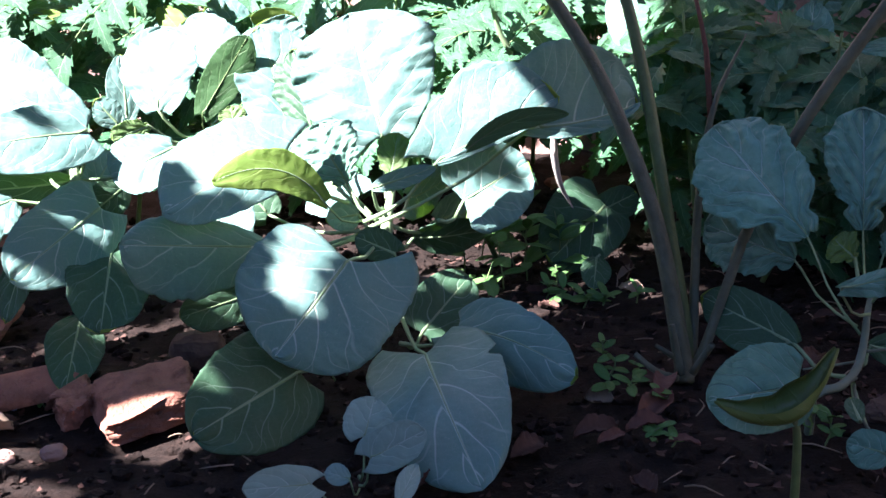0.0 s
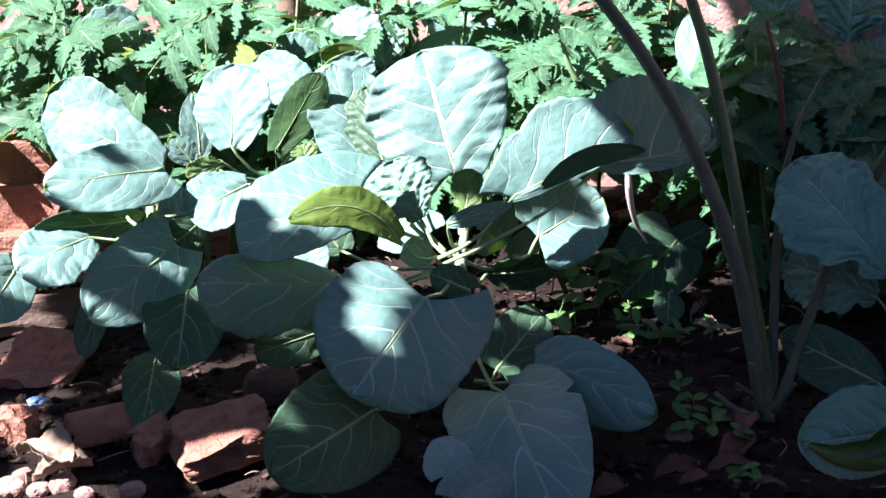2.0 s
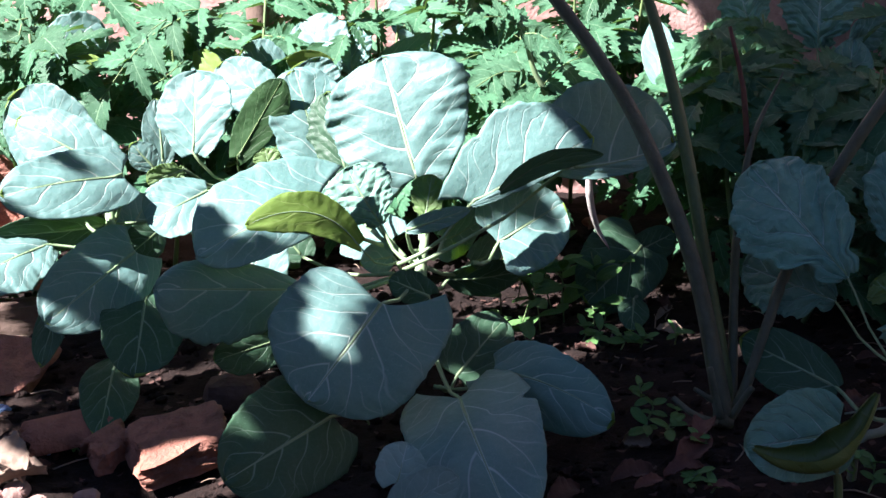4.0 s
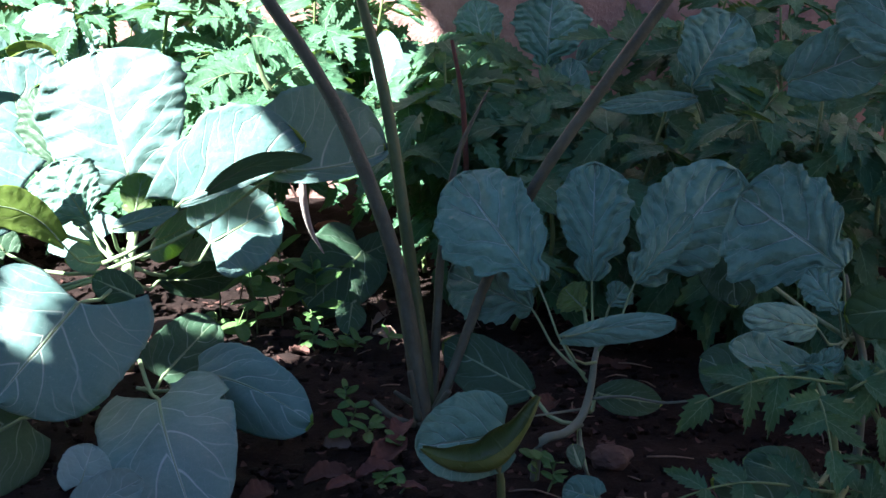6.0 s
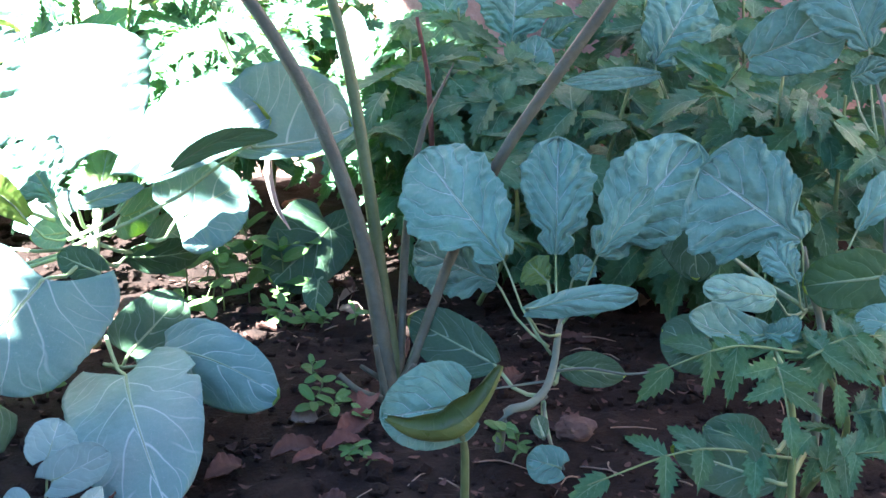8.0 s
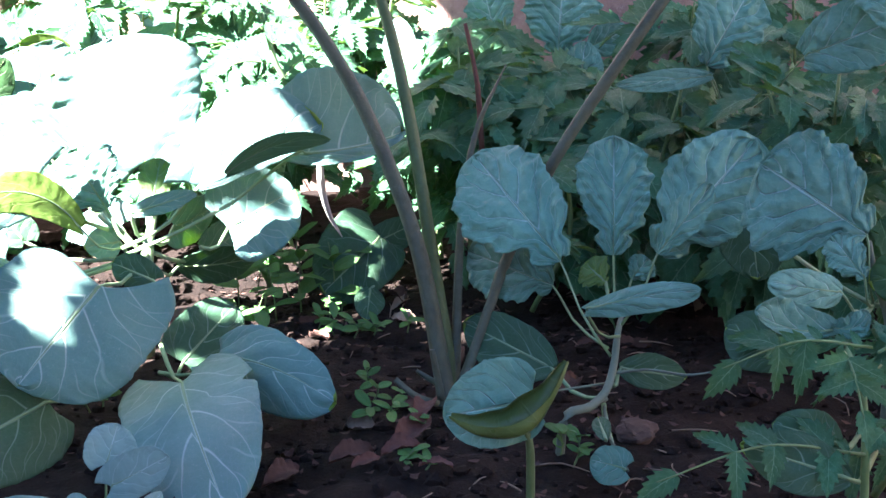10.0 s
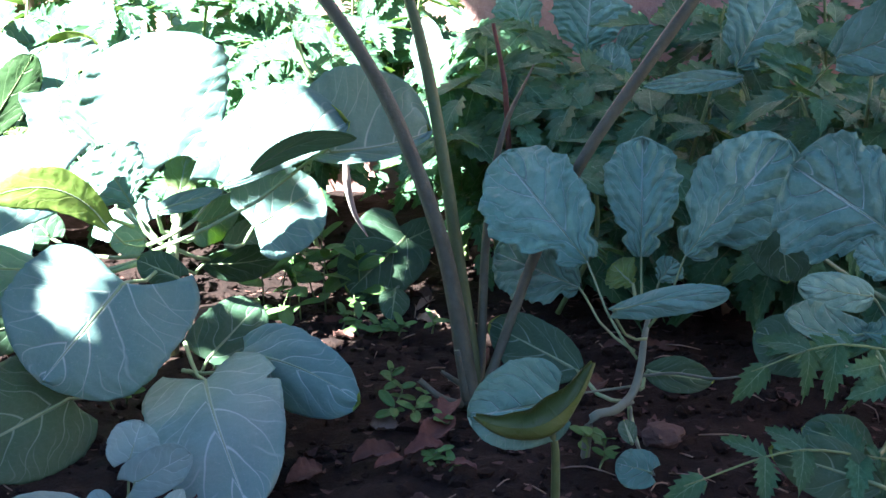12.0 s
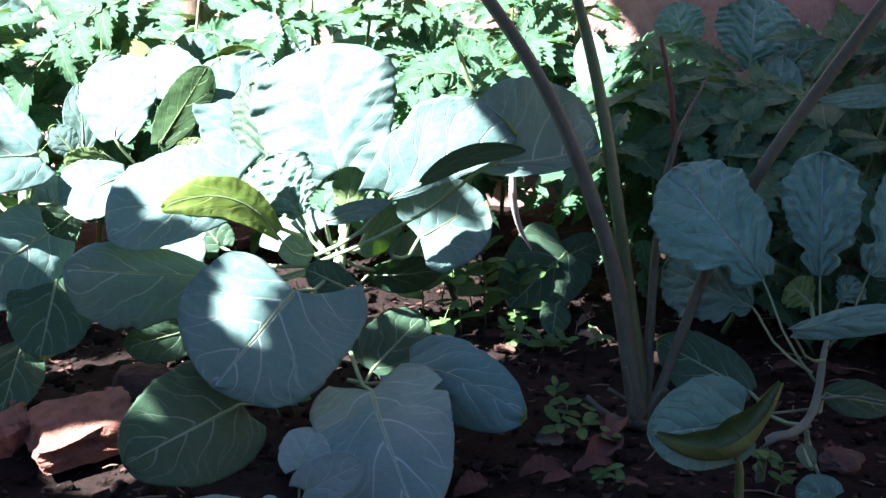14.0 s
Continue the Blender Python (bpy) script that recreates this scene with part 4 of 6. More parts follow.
leaf(kale_two, (0.896, 1.576, 0.282), (0.863, 1.616, 0.333), 0.055, (-0.46, -0.82, 0.36), (0.946, 1.644, 0.219), shape="crinkled", wave=0.1, skin=KALE, stalk=PETIOLE, rib=0.0018, seed=101)
leaf(kale_two, (1.022, 1.662, 0.332), (1.087, 1.672, 0.412), 0.051, (-0.35, -0.85, 0.39), (0.946, 1.644, 0.219), shape="crinkled", wave=0.03, skin=KALE, stalk=PETIOLE, rib=0.0018, seed=102)
leaf(kale_two, (0.870, 1.942, 0.298), (0.859, 1.864, 0.200), 0.111, (-0.33, -0.72, 0.61), (0.946, 1.644, 0.219), shape="oval", skin=COLLARD_SHADED, seed=103)
leaf(kale_two, (0.865, 1.575, 0.263), (0.754, 1.560, 0.288), 0.051, (0.18, -0.96, 0.22), (0.946, 1.644, 0.219), skin=KALE, stalk=PETIOLE, rib=0.0018, shape="round", ears=(0, 0), cup=-0.15, seed=104)
leaf(kale_two, (0.822, 1.496, 0.239), (0.709, 1.490, 0.272), 0.046, (0.12, -0.97, 0.22), (0.946, 1.644, 0.219), cup=0.25, skin=KALE, stalk=PETIOLE, rib=0.0018, shape="wide", asym=0.5, hook=-0.1, wave=0.08, bend=-0.05, seed=105)
leaf(kale_two, (0.815, 1.495, 0.244), (0.856, 1.474, 0.264), 0.034, (-0.54, -0.80, 0.26), shape="crinkled", wave=0.1, cup=0.2, skin=KALE, stalk=PETIOLE, rib=0.0018, hook=0.2, seed=106)
leaf(kale_two, (1.029, 1.594, 0.280), (0.925, 1.620, 0.263), 0.088, (-0.28, -0.90, 0.32), (0.946, 1.644, 0.219), skin=COLLARD_UNDER_SHADED, label="dark olive green drooping leaf", shape="round", seed=107)
leaf(kale_two, (1.031, 1.506, 0.267), (1.005, 1.551, 0.294), 0.031, (-0.62, -0.64, 0.44), shape="oval", skin=KALE, stalk=PETIOLE, rib=0.0018, seed=108)
leaf(kale_two, (1.023, 1.500, 0.236), (0.959, 1.525, 0.247), 0.050, (-0.22, -0.77, 0.60), (0.984, 1.603, 0.201), shape="oval", skin=KALE, stalk=PETIOLE, rib=0.0018, seed=109)
leaf(kale_two, (0.891, 1.184, 0.264), (0.830, 1.201, 0.281), 0.063, (-0.18, -0.94, 0.29), (0.937, 1.333, 0.149), shape="crinkled", wave=0.06, skin=KALE, stalk=PETIOLE, rib=0.0018, seed=110)
leaf(kale_two, (0.904, 1.225, 0.305), (0.910, 1.166, 0.213), 0.070, (-0.50, -0.74, 0.44), (0.937, 1.333, 0.149), shape="crinkled", wave=0.06, skin=KALE, stalk=PETIOLE, rib=0.0018, seed=111)
leaf(kale_two, (0.761, 1.305, 0.120), (0.640, 1.340, 0.157), 0.069, (-0.14, -0.92, 0.37), (0.859, 1.437, 0.090), shape="oval", skin=COLLARD_SHADED, seed=112)
leaf(kale_two, (0.795, 1.560, 0.183), (0.713, 1.606, 0.213), 0.088, (-0.36, -0.87, 0.35), (0.982, 1.590, 0.154), shape="oval", skin=COLLARD_SHADED, seed=113)
leaf(kale_two, (0.768, 1.350, 0.144), (0.690, 1.370, 0.169), 0.063, (-0.13, -0.93, 0.34), (0.863, 1.475, 0.121), shape="oval", skin=COLLARD_SHADED, seed=117)

kale_three = thing("collard_plant", (1.051, 2.430, 0.000), "blue-green collard plant in the shaded back row", "plant", "leafy brassicas in the bed")
tube("stem", [(1.051, 2.430, 0.000), (1.039, 2.431, 0.275), (1.031, 2.463, 0.387)], [0.0060, 0.0050, 0.0040], KALE_STEM, kale_three)
leaf(kale_three, (0.965, 2.456, 0.471), (1.056, 2.478, 0.612), 0.143, (-0.22, -0.93, 0.29), (1.030, 2.457, 0.364), shape="crinkled", wave=0.04, skin=KALE, stalk=PETIOLE, rib=0.0018, seed=118)
leaf(kale_three, (1.059, 2.199, 0.513), (1.201, 2.120, 0.584), 0.127, (-0.51, -0.86, 0.07), (1.030, 2.457, 0.364), shape="wide", wave=0.03, skin=KALE, stalk=PETIOLE, rib=0.0018, seed=119)
leaf(kale_three, (0.956, 2.391, 0.458), (0.757, 2.370, 0.449), 0.042, (0.09, -0.98, 0.17), (1.030, 2.457, 0.364), shape="oval", skin=KALE, stalk=PETIOLE, rib=0.0018, seed=120)
leaf(kale_three, (0.950, 2.467, 0.349), (0.949, 2.483, 0.405), 0.049, (-0.31, -0.92, 0.25), (1.030, 2.457, 0.364), shape="oval", skin=KALE, stalk=PETIOLE, rib=0.0018, seed=121)

kale_four = thing("collard_plant", (1.204, 1.940, 0.000), "blue-green collard plant at the shaded end of the bed", "plant", "leafy brassicas in the bed")
tube("stem", [(1.232, 1.935, 0.000), (1.219, 1.955, 0.376), (1.214, 2.024, 0.510)], [0.0050, 0.0040, 0.0030], KALE_STEM, kale_four)
leaf(kale_four, (1.217, 2.054, 0.546), (1.160, 2.131, 0.717), 0.158, (-0.50, -0.84, 0.22), (1.201, 1.965, 0.403), shape="crinkled", wave=0.04, skin=KALE, stalk=PETIOLE, rib=0.0018, seed=122)
leaf(kale_four, (1.185, 2.046, 0.497), (1.223, 1.996, 0.528), 0.048, (-0.77, -0.63, -0.07), (1.201, 1.965, 0.403), shape="crinkled", wave=0.06, skin=KALE, stalk=PETIOLE, rib=0.0018, seed=123)
leaf(kale_four, (1.210, 1.918, 0.535), (1.267, 1.869, 0.587), 0.083, (-0.65, -0.76, -0.01), (1.242, 1.932, 0.418), shape="wide", skin=KALE, stalk=PETIOLE, rib=0.0018, seed=124)
leaf(kale_four, (1.291, 2.016, 0.560), (1.341, 2.028, 0.636), 0.069, (-0.34, -0.87, 0.36), (1.242, 1.932, 0.418), shape="wide", skin=KALE, stalk=PETIOLE, rib=0.0018, seed=125)

kale_five = thing("collard_plant", (0.852, 3.257, 0.000), "blue-green collard plant against the wall", "plant", "leafy brassicas in the bed")
leaf(kale_five, (0.870, 3.389, 0.403), (0.893, 3.435, 0.586), 0.215, (-0.19, -0.95, 0.26), (0.857, 3.308, 0.289), shape="crinkled", wave=0.04, skin=KALE, stalk=PETIOLE, rib=0.0018, seed=126)
leaf(kale_five, (0.699, 3.378, 0.447), (0.673, 3.418, 0.578), 0.129, (-0.19, -0.95, 0.25), (0.857, 3.308, 0.289), shape="crinkled", wave=0.04, skin=KALE, stalk=PETIOLE, rib=0.0018, seed=127)
leaf(kale_five, (0.942, 3.329, 0.423), (1.048, 3.323, 0.469), 0.091, (-0.12, -0.98, 0.16), (0.857, 3.308, 0.289), shape="oval", skin=KALE, stalk=PETIOLE, rib=0.0018, seed=128)
leaf(kale_five, (0.793, 2.816, 0.374), (0.812, 2.844, 0.486), 0.090, (-0.20, -0.94, 0.26), (0.857, 3.308, 0.289), shape="oval", skin=KALE, stalk=PETIOLE, rib=0.0018, seed=129)

seedling = thing("collard_plant", (0.386, 1.352, 0.000), "young collard plant with one curled yellowing leaf", "plant", "leafy brassicas in the bed")
tube("stem", [(0.386, 1.352, 0.000), (0.383, 1.327, 0.162), (0.378, 1.328, 0.201)], [0.0060, 0.0050, 0.0040], OLIVE_STALK, seedling)
leaf(seedling, (0.389, 1.345, 0.228), (0.290, 1.370, 0.205), 0.099, (-0.31, -0.88, 0.37), (0.378, 1.328, 0.201), skin=KALE, stalk=PETIOLE, rib=0.0018, shape="heart", ears=(0.1, 0.1), cup=0.15, seed=130)
rolled_leaf(seedling, [(0.292, 1.338, 0.219), (0.322, 1.316, 0.215), (0.359, 1.306, 0.221), (0.393, 1.311, 0.245), (0.425, 1.331, 0.279)], 0.016, OLIVE_LEAF, "curled yellow-green underside of the leaf edge", 3)

sprout = thing("collard_plant", (-0.148, 1.626, 0.000), "small pale collard seedling with notched leaves", "plant", "leafy brassicas in the bed")
tube("stem", [(-0.148, 1.626, 0.000), (-0.144, 1.601, 0.007)], [0.0030, 0.0025], PETIOLE, sprout)
leaf(sprout, (-0.134, 1.600, 0.072), (-0.119, 1.634, 0.115), 0.069, (0.14, -0.80, 0.59), (-0.144, 1.601, 0.007), shape="round", rib=0.0015, skin=SPROUT, seed=131)
leaf(sprout, (-0.126, 1.573, 0.053), (-0.049, 1.566, 0.094), 0.061, (-0.24, -0.93, 0.29), (-0.146, 1.599, -0.000), shape="round", rib=0.0015, skin=SPROUT, seed=132)
leaf(sprout, (-0.156, 1.571, 0.025), (-0.190, 1.586, 0.030), 0.031, (-0.26, -0.80, 0.54), (-0.146, 1.598, -0.004), shape="oval", rib=0.0012, skin=SPROUT, seed=133)
leaf(sprout, (-0.206, 1.560, 0.025), (-0.293, 1.524, 0.040), 0.057, (0.40, -0.81, 0.42), (-0.155, 1.594, -0.015), shape="round", rib=0.0015, skin=SPROUT, seed=134)
leaf(sprout, (-0.086, 1.497, 0.025), (-0.063, 1.571, 0.042), 0.029, (0.38, -0.32, 0.87), (-0.135, 1.583, -0.018), shape="oval", rib=0.0012, skin=SPROUT, seed=135)

low_collard = thing("collard_plant", (0.325, 2.567, 0.000), "low dark collard plant close to the soil behind the stalks", "plant", "leafy brassicas in the bed")
leaf(low_collard, (0.311, 2.550, 0.126), (0.186, 2.470, 0.036), 0.173, (0.19, -0.85, 0.49), (0.327, 2.576, 0.082), skin=COLLARD_SHADED, shape="heart", ears=(0.1, 0.1), seed=136)
leaf(low_collard, (0.296, 2.560, 0.110), (0.382, 2.600, 0.136), 0.073, (0.28, -0.87, 0.40), (0.327, 2.576, 0.082), shape="round", skin=COLLARD_SHADED, seed=137)
leaf(low_collard, (0.281, 2.460, 0.043), (0.267, 2.400, -0.005), 0.061, (0.03, -0.63, 0.77), (0.327, 2.576, 0.082), shape="oval", skin=COLLARD_SHADED, seed=138)


# ---- tall stalks ----

tall_plant = thing("tall_stalk_plant", (0.363, 1.927, -0.010), "tall plant with bare grey-brown stalks rising from one root", "plant")
tube("stalk", [(0.363, 1.927, -0.010), (0.360, 1.951, 0.046), (0.329, 2.001, 0.246), (0.263, 2.055, 0.443), (0.199, 2.090, 0.568), (0.123, 2.124, 0.682), (0.009, 2.140, 0.863)], [0.0165, 0.0135, 0.0115, 0.0105, 0.0100, 0.0095, 0.0090], GREY_STALK, tall_plant, sides=12, count=40, ribs=0.13)
tube("stalk", [(0.363, 1.927, -0.010), (0.375, 1.978, 0.036), (0.359, 2.037, 0.206), (0.335, 2.111, 0.423), (0.313, 2.162, 0.559), (0.286, 2.210, 0.678), (0.260, 2.281, 0.845)], [0.0140, 0.0120, 0.0100, 0.0095, 0.0090, 0.0080, 0.0070], OLIVE_STALK, tall_plant, "olive green stalk", sides=12, count=40, ribs=0.13)
tube("stalk", [(0.363, 1.927, -0.010), (0.384, 1.974, 0.027), (0.398, 2.025, 0.148), (0.412, 2.065, 0.266), (0.442, 2.099, 0.410), (0.499, 2.120, 0.524)], [0.0100, 0.0080, 0.0070, 0.0065, 0.0050, 0.0010], GREY_STALK, tall_plant, sides=10, count=30, ribs=0.13)
tube("stalk", [(0.363, 1.927, -0.010), (0.398, 1.952, 0.034), (0.445, 1.992, 0.133), (0.483, 2.019, 0.217), (0.565, 2.018, 0.383), (0.674, 2.012, 0.546), (0.768, 2.010, 0.678), (0.905, 1.990, 0.883)], [0.0085, 0.0078, 0.0080, 0.0085, 0.0095, 0.0095, 0.0092, 0.0080], GREY_STALK, tall_plant, sides=12, count=40, ribs=0.13)
tube("stub", [(0.353, 1.902, 0.015), (0.346, 1.904, 0.056), (0.339, 1.906, 0.099)], [0.0070, 0.0060, 0.0050], GREY_STALK, tall_plant, "dry cut stub", sides=8, count=8)
tube("stub", [(0.345, 1.892, 0.012), (0.308, 1.883, 0.032), (0.278, 1.895, 0.057)], [0.0060, 0.0050, 0.0045], GREY_STALK, tall_plant, "dry cut stub", sides=8, count=8)
tube("stub", [(0.369, 1.900, 0.017), (0.391, 1.895, 0.052), (0.400, 1.888, 0.069)], [0.0060, 0.0055, 0.0050], GREY_STALK, tall_plant, "dry cut stub", sides=8, count=8)
tube("stub", [(0.355, 1.917, 0.031), (0.327, 1.917, 0.052), (0.315, 1.921, 0.060)], [0.0050, 0.0040, 0.0030], GREY_STALK, tall_plant, "dry cut stub", sides=8, count=8)
tube("dead_strip", [(0.182, 2.200, 0.364), (0.183, 2.210, 0.313), (0.195, 2.240, 0.253), (0.219, 2.270, 0.200)], [0.0055, 0.0075, 0.0050, 0.0010], PALE_STRIP, tall_plant, "pale dangling dry leaf strip", sides=6, count=14)


# ---- tomato plants ----
tomato_plant((0.131, 2.968, 0.000), (0.096, 3.052, 0.531), 12, 0.108, 1, low=0.5, label='sunlit green tomato plant with toothed compound leaves', fill=8, spread=0.26)
tomato_plant((0.025, 2.866, 0.000), (-0.013, 2.931, 0.458), 10, 0.108, 2, low=0.5, label='sunlit green tomato plant with toothed compound leaves', fill=8, spread=0.22)
tomato_plant((0.471, 2.811, 0.000), (0.498, 2.871, 0.532), 9, 0.108, 3, label='sunlit green tomato plant with toothed compound leaves', fill=8, spread=0.2)
tomato_plant((-0.522, 3.054, 0.000), (-0.512, 3.110, 0.637), 10, 0.108, 4, label='sunlit green tomato plant with toothed compound leaves', fill=8, spread=0.25)
tomato_plant((-0.772, 2.946, 0.000), (-0.704, 2.931, 0.586), 11, 0.108, 5, label='sunlit green tomato plant with toothed compound leaves', fill=8, spread=0.3)
tomato_plant((-1.081, 2.837, 0.000), (-1.009, 2.869, 0.610), 11, 0.108, 6, low=0.6, label='sunlit green tomato plant with toothed compound leaves', fill=8, spread=0.28)
tomato_plant((-0.262, 3.260, 0.000), (-0.210, 3.368, 0.572), 9, 0.108, 7, label='sunlit green tomato plant with toothed compound leaves', fill=8, spread=0.28)
tomato_plant((0.005, 3.186, 0.000), (0.066, 3.276, 0.562), 9, 0.108, 8, label='sunlit green tomato plant with toothed compound leaves', fill=8, spread=0.25)
tomato_plant((0.517, 2.619, 0.000), (0.505, 2.741, 0.491), 9, 0.122, 11, low=0.5, label='shaded dark green tomato plant with toothed compound leaves', fill=2, spread=0.25)
tomato_plant((0.629, 2.699, 0.000), (0.680, 2.800, 0.434), 9, 0.122, 12, low=0.5, label='shaded dark green tomato plant with toothed compound leaves', fill=1, spread=0.25)
tomato_plant((0.776, 2.470, 0.000), (0.794, 2.575, 0.453), 9, 0.122, 13, label='shaded dark green tomato plant with toothed compound leaves', fill=1, spread=0.25)
tomato_plant((0.884, 2.358, 0.000), (0.899, 2.397, 0.444), 9, 0.122, 14, label='shaded dark green tomato plant with toothed compound leaves', fill=1, spread=0.22)
tomato_plant((1.023, 2.236, 0.000), (1.016, 2.279, 0.472), 9, 0.122, 15, label='shaded dark green tomato plant with toothed compound leaves', fill=1, spread=0.22)
tomato_plant((1.097, 2.119, 0.000), (1.111, 2.162, 0.489), 9, 0.122, 16, label='shaded dark green tomato plant with toothed compound leaves', fill=1, spread=0.22)
tomato_plant((1.228, 2.089, 0.000), (1.221, 2.133, 0.452), 9, 0.122, 17, label='shaded dark green tomato plant with toothed compound leaves', fill=1, spread=0.22)
tomato_plant((1.151, 3.038, 0.000), (1.157, 3.116, 0.548), 10, 0.122, 18, label='shaded dark green tomato plant with toothed compound leaves', fill=1, spread=0.25)
tomato_plant((1.326, 2.826, 0.000), (1.318, 2.890, 0.595), 10, 0.122, 19, label='shaded dark green tomato plant with toothed compound leaves', fill=1, spread=0.25)
tomato_plant((1.564, 2.552, 0.000), (1.572, 2.636, 0.593), 10, 0.122, 20, label='shaded dark green tomato plant with toothed compound leaves', fill=1, spread=0.25)
tomato_plant((1.113, 1.665, 0.000), (1.144, 1.709, 0.313), 6, 0.062, 21, label='shaded dark green tomato plant with toothed compound leaves', fill=2, spread=0.2)
tomato_plant((0.889, 1.490, 0.000), (0.864, 1.479, 0.243), 3, 0.055, 22, label='shaded dark green tomato plant with toothed compound leaves', fill=2, spread=0.15)
tomato_plant((-1.492, 3.368, 0.0), (-1.482, 3.338, 0.639), 3, 0.108, 200, label="sunlit green tomato plant with toothed compound leaves", spread=0.28, fill=18)
tomato_plant((-1.197, 3.176, 0.0), (-1.163, 3.146, 0.582), 3, 0.108, 201, label="sunlit green tomato plant with toothed compound leaves", spread=0.28, fill=18)
tomato_plant((-1.022, 3.244, 0.0), (-1.025, 3.214, 0.739), 3, 0.108, 202, label="sunlit green tomato plant with toothed compound leaves", spread=0.28, fill=18)
tomato_plant((-0.696, 3.341, 0.0), (-0.731, 3.311, 0.682), 3, 0.108, 203, label="sunlit green tomato plant with toothed compound leaves", spread=0.28, fill=18)
tomato_plant((-0.495, 3.497, 0.0), (-0.471, 3.467, 0.664), 3, 0.108, 204, label="sunlit green tomato plant with toothed compound leaves", spread=0.28, fill=18)
tomato_plant((-0.256, 3.176, 0.0), (-0.247, 3.146, 0.701), 3, 0.108, 205, label="sunlit green tomato plant with toothed compound leaves", spread=0.28, fill=18)
tomato_plant((-0.082, 3.162, 0.0), (-0.085, 3.132, 0.718), 3, 0.108, 206, label="sunlit green tomato plant with toothed compound leaves", spread=0.28, fill=18)
tomato_plant((0.218, 3.502, 0.0), (0.260, 3.472, 0.694), 3, 0.108, 207, label="sunlit green tomato plant with toothed compound leaves", spread=0.28, fill=18)
tomato_plant((0.400, 3.470, 0.0), (0.443, 3.440, 0.651), 3, 0.108, 208, label="sunlit green tomato plant with toothed compound leaves", spread=0.28, fill=20)
tomato_plant((0.711, 3.189, 0.0), (0.682, 3.159, 0.522), 7, 0.122, 209, label="shaded dark green tomato plant with toothed compound leaves", spread=0.28, fill=5)
tomato_plant((0.958, 3.324, 0.0), (0.938, 3.294, 0.380), 7, 0.122, 210, label="shaded dark green tomato plant with toothed compound leaves", spread=0.28, fill=5)
tomato_plant((1.118, 3.304, 0.0), (1.126, 3.274, 0.380), 7, 0.122, 211, label="shaded dark green tomato plant with toothed compound leaves", spread=0.28, fill=5)
tomato_plant((1.363, 3.512, 0.0), (1.406, 3.482, 0.609), 7, 0.122, 212, label="shaded dark green tomato plant with toothed compound leaves", spread=0.28, fill=5)
tomato_plant((1.640, 3.546, 0.0), (1.607, 3.516, 0.607), 7, 0.122, 213, label="shaded dark green tomato plant with toothed compound leaves", spread=0.28, fill=5)
tomato_plant((1.874, 3.536, 0.0), (1.881, 3.506, 0.645), 7, 0.122, 214, label="shaded dark green tomato plant with toothed compound leaves", spread=0.28, fill=5)
tomato_plant((2.084, 3.234, 0.0), (2.092, 3.204, 0.633), 7, 0.122, 215, label="shaded dark green tomato plant with toothed compound leaves", spread=0.28, fill=5)
tomato_plant((0.598, 2.385, 0.0), (0.647, 2.355, 0.345), 5, 0.122, 240, label="shaded dark green tomato plant with toothed compound leaves", spread=0.26, fill=1)
tomato_plant((0.709, 2.790, 0.0), (0.674, 2.760, 0.301), 5, 0.122, 241, label="shaded dark green tomato plant with toothed compound leaves", spread=0.26, fill=1)
tomato_plant((0.859, 2.773, 0.0), (0.814, 2.743, 0.347), 5, 0.122, 242, label="shaded dark green tomato plant with toothed compound leaves", spread=0.26, fill=1)
tomato_plant((1.021, 2.350, 0.0), (1.005, 2.320, 0.332), 5, 0.122, 243, label="shaded dark green tomato plant with toothed compound leaves", spread=0.26, fill=1)
tomato_plant((1.178, 2.834, 0.0), (1.228, 2.804, 0.311), 5, 0.122, 244, label="shaded dark green tomato plant with toothed compound leaves", spread=0.26, fill=1)
tomato_plant((1.251, 2.322, 0.0), (1.204, 2.292, 0.320), 5, 0.122, 245, label="shaded dark green tomato plant with toothed compound leaves", spread=0.26, fill=1)
tomato_plant((1.370, 2.480, 0.0), (1.335, 2.450, 0.321), 5, 0.122, 246, label="shaded dark green tomato plant with toothed compound leaves", spread=0.26, fill=1)
tomato_plant((1.484, 2.710, 0.0), (1.530, 2.680, 0.291), 5, 0.122, 247, label="shaded dark green tomato plant with toothed compound leaves", spread=0.26, fill=1)
tomato_plant((1.700, 2.398, 0.0), (1.702, 2.368, 0.306), 5, 0.122, 248, label="shaded dark green tomato plant with toothed compound leaves", spread=0.26, fill=1)

tomato_near = thing("tomato_plant", (0.801, 1.338, 0.000), "young tomato plant with drooping toothed leaves in the shade", "plant", "tomato plants")
tube("stem", [(0.801, 1.338, 0.000), (0.804, 1.361, 0.160), (0.799, 1.380, 0.221), (0.806, 1.436, 0.238)], [0.0060, 0.0050, 0.0040, 0.0030], GREEN_STEM, tomato_near)
tomato_leaf(tomato_near, (0.770, 1.360, 0.258), (0.756, 1.270, 0.210), (0.00, -0.90, 0.45), 0.058, 2, 139, droop=0.15)
tomato_leaf(tomato_near, (0.845, 1.440, 0.232), (0.635, 1.400, 0.232), (0.00, -0.75, 0.65), 0.060, 3, 140, droop=1.30)
tomato_leaf(tomato_near, (0.790, 1.330, 0.138), (0.519, 1.280, 0.146), (0.00, -0.60, 0.80), 0.060, 3, 141, droop=0.35)
tomato_leaf(tomato_near, (0.822, 1.330, 0.106), (0.857, 1.240, 0.184), (0.00, -0.60, 0.80), 0.058, 3, 142, droop=0.40)
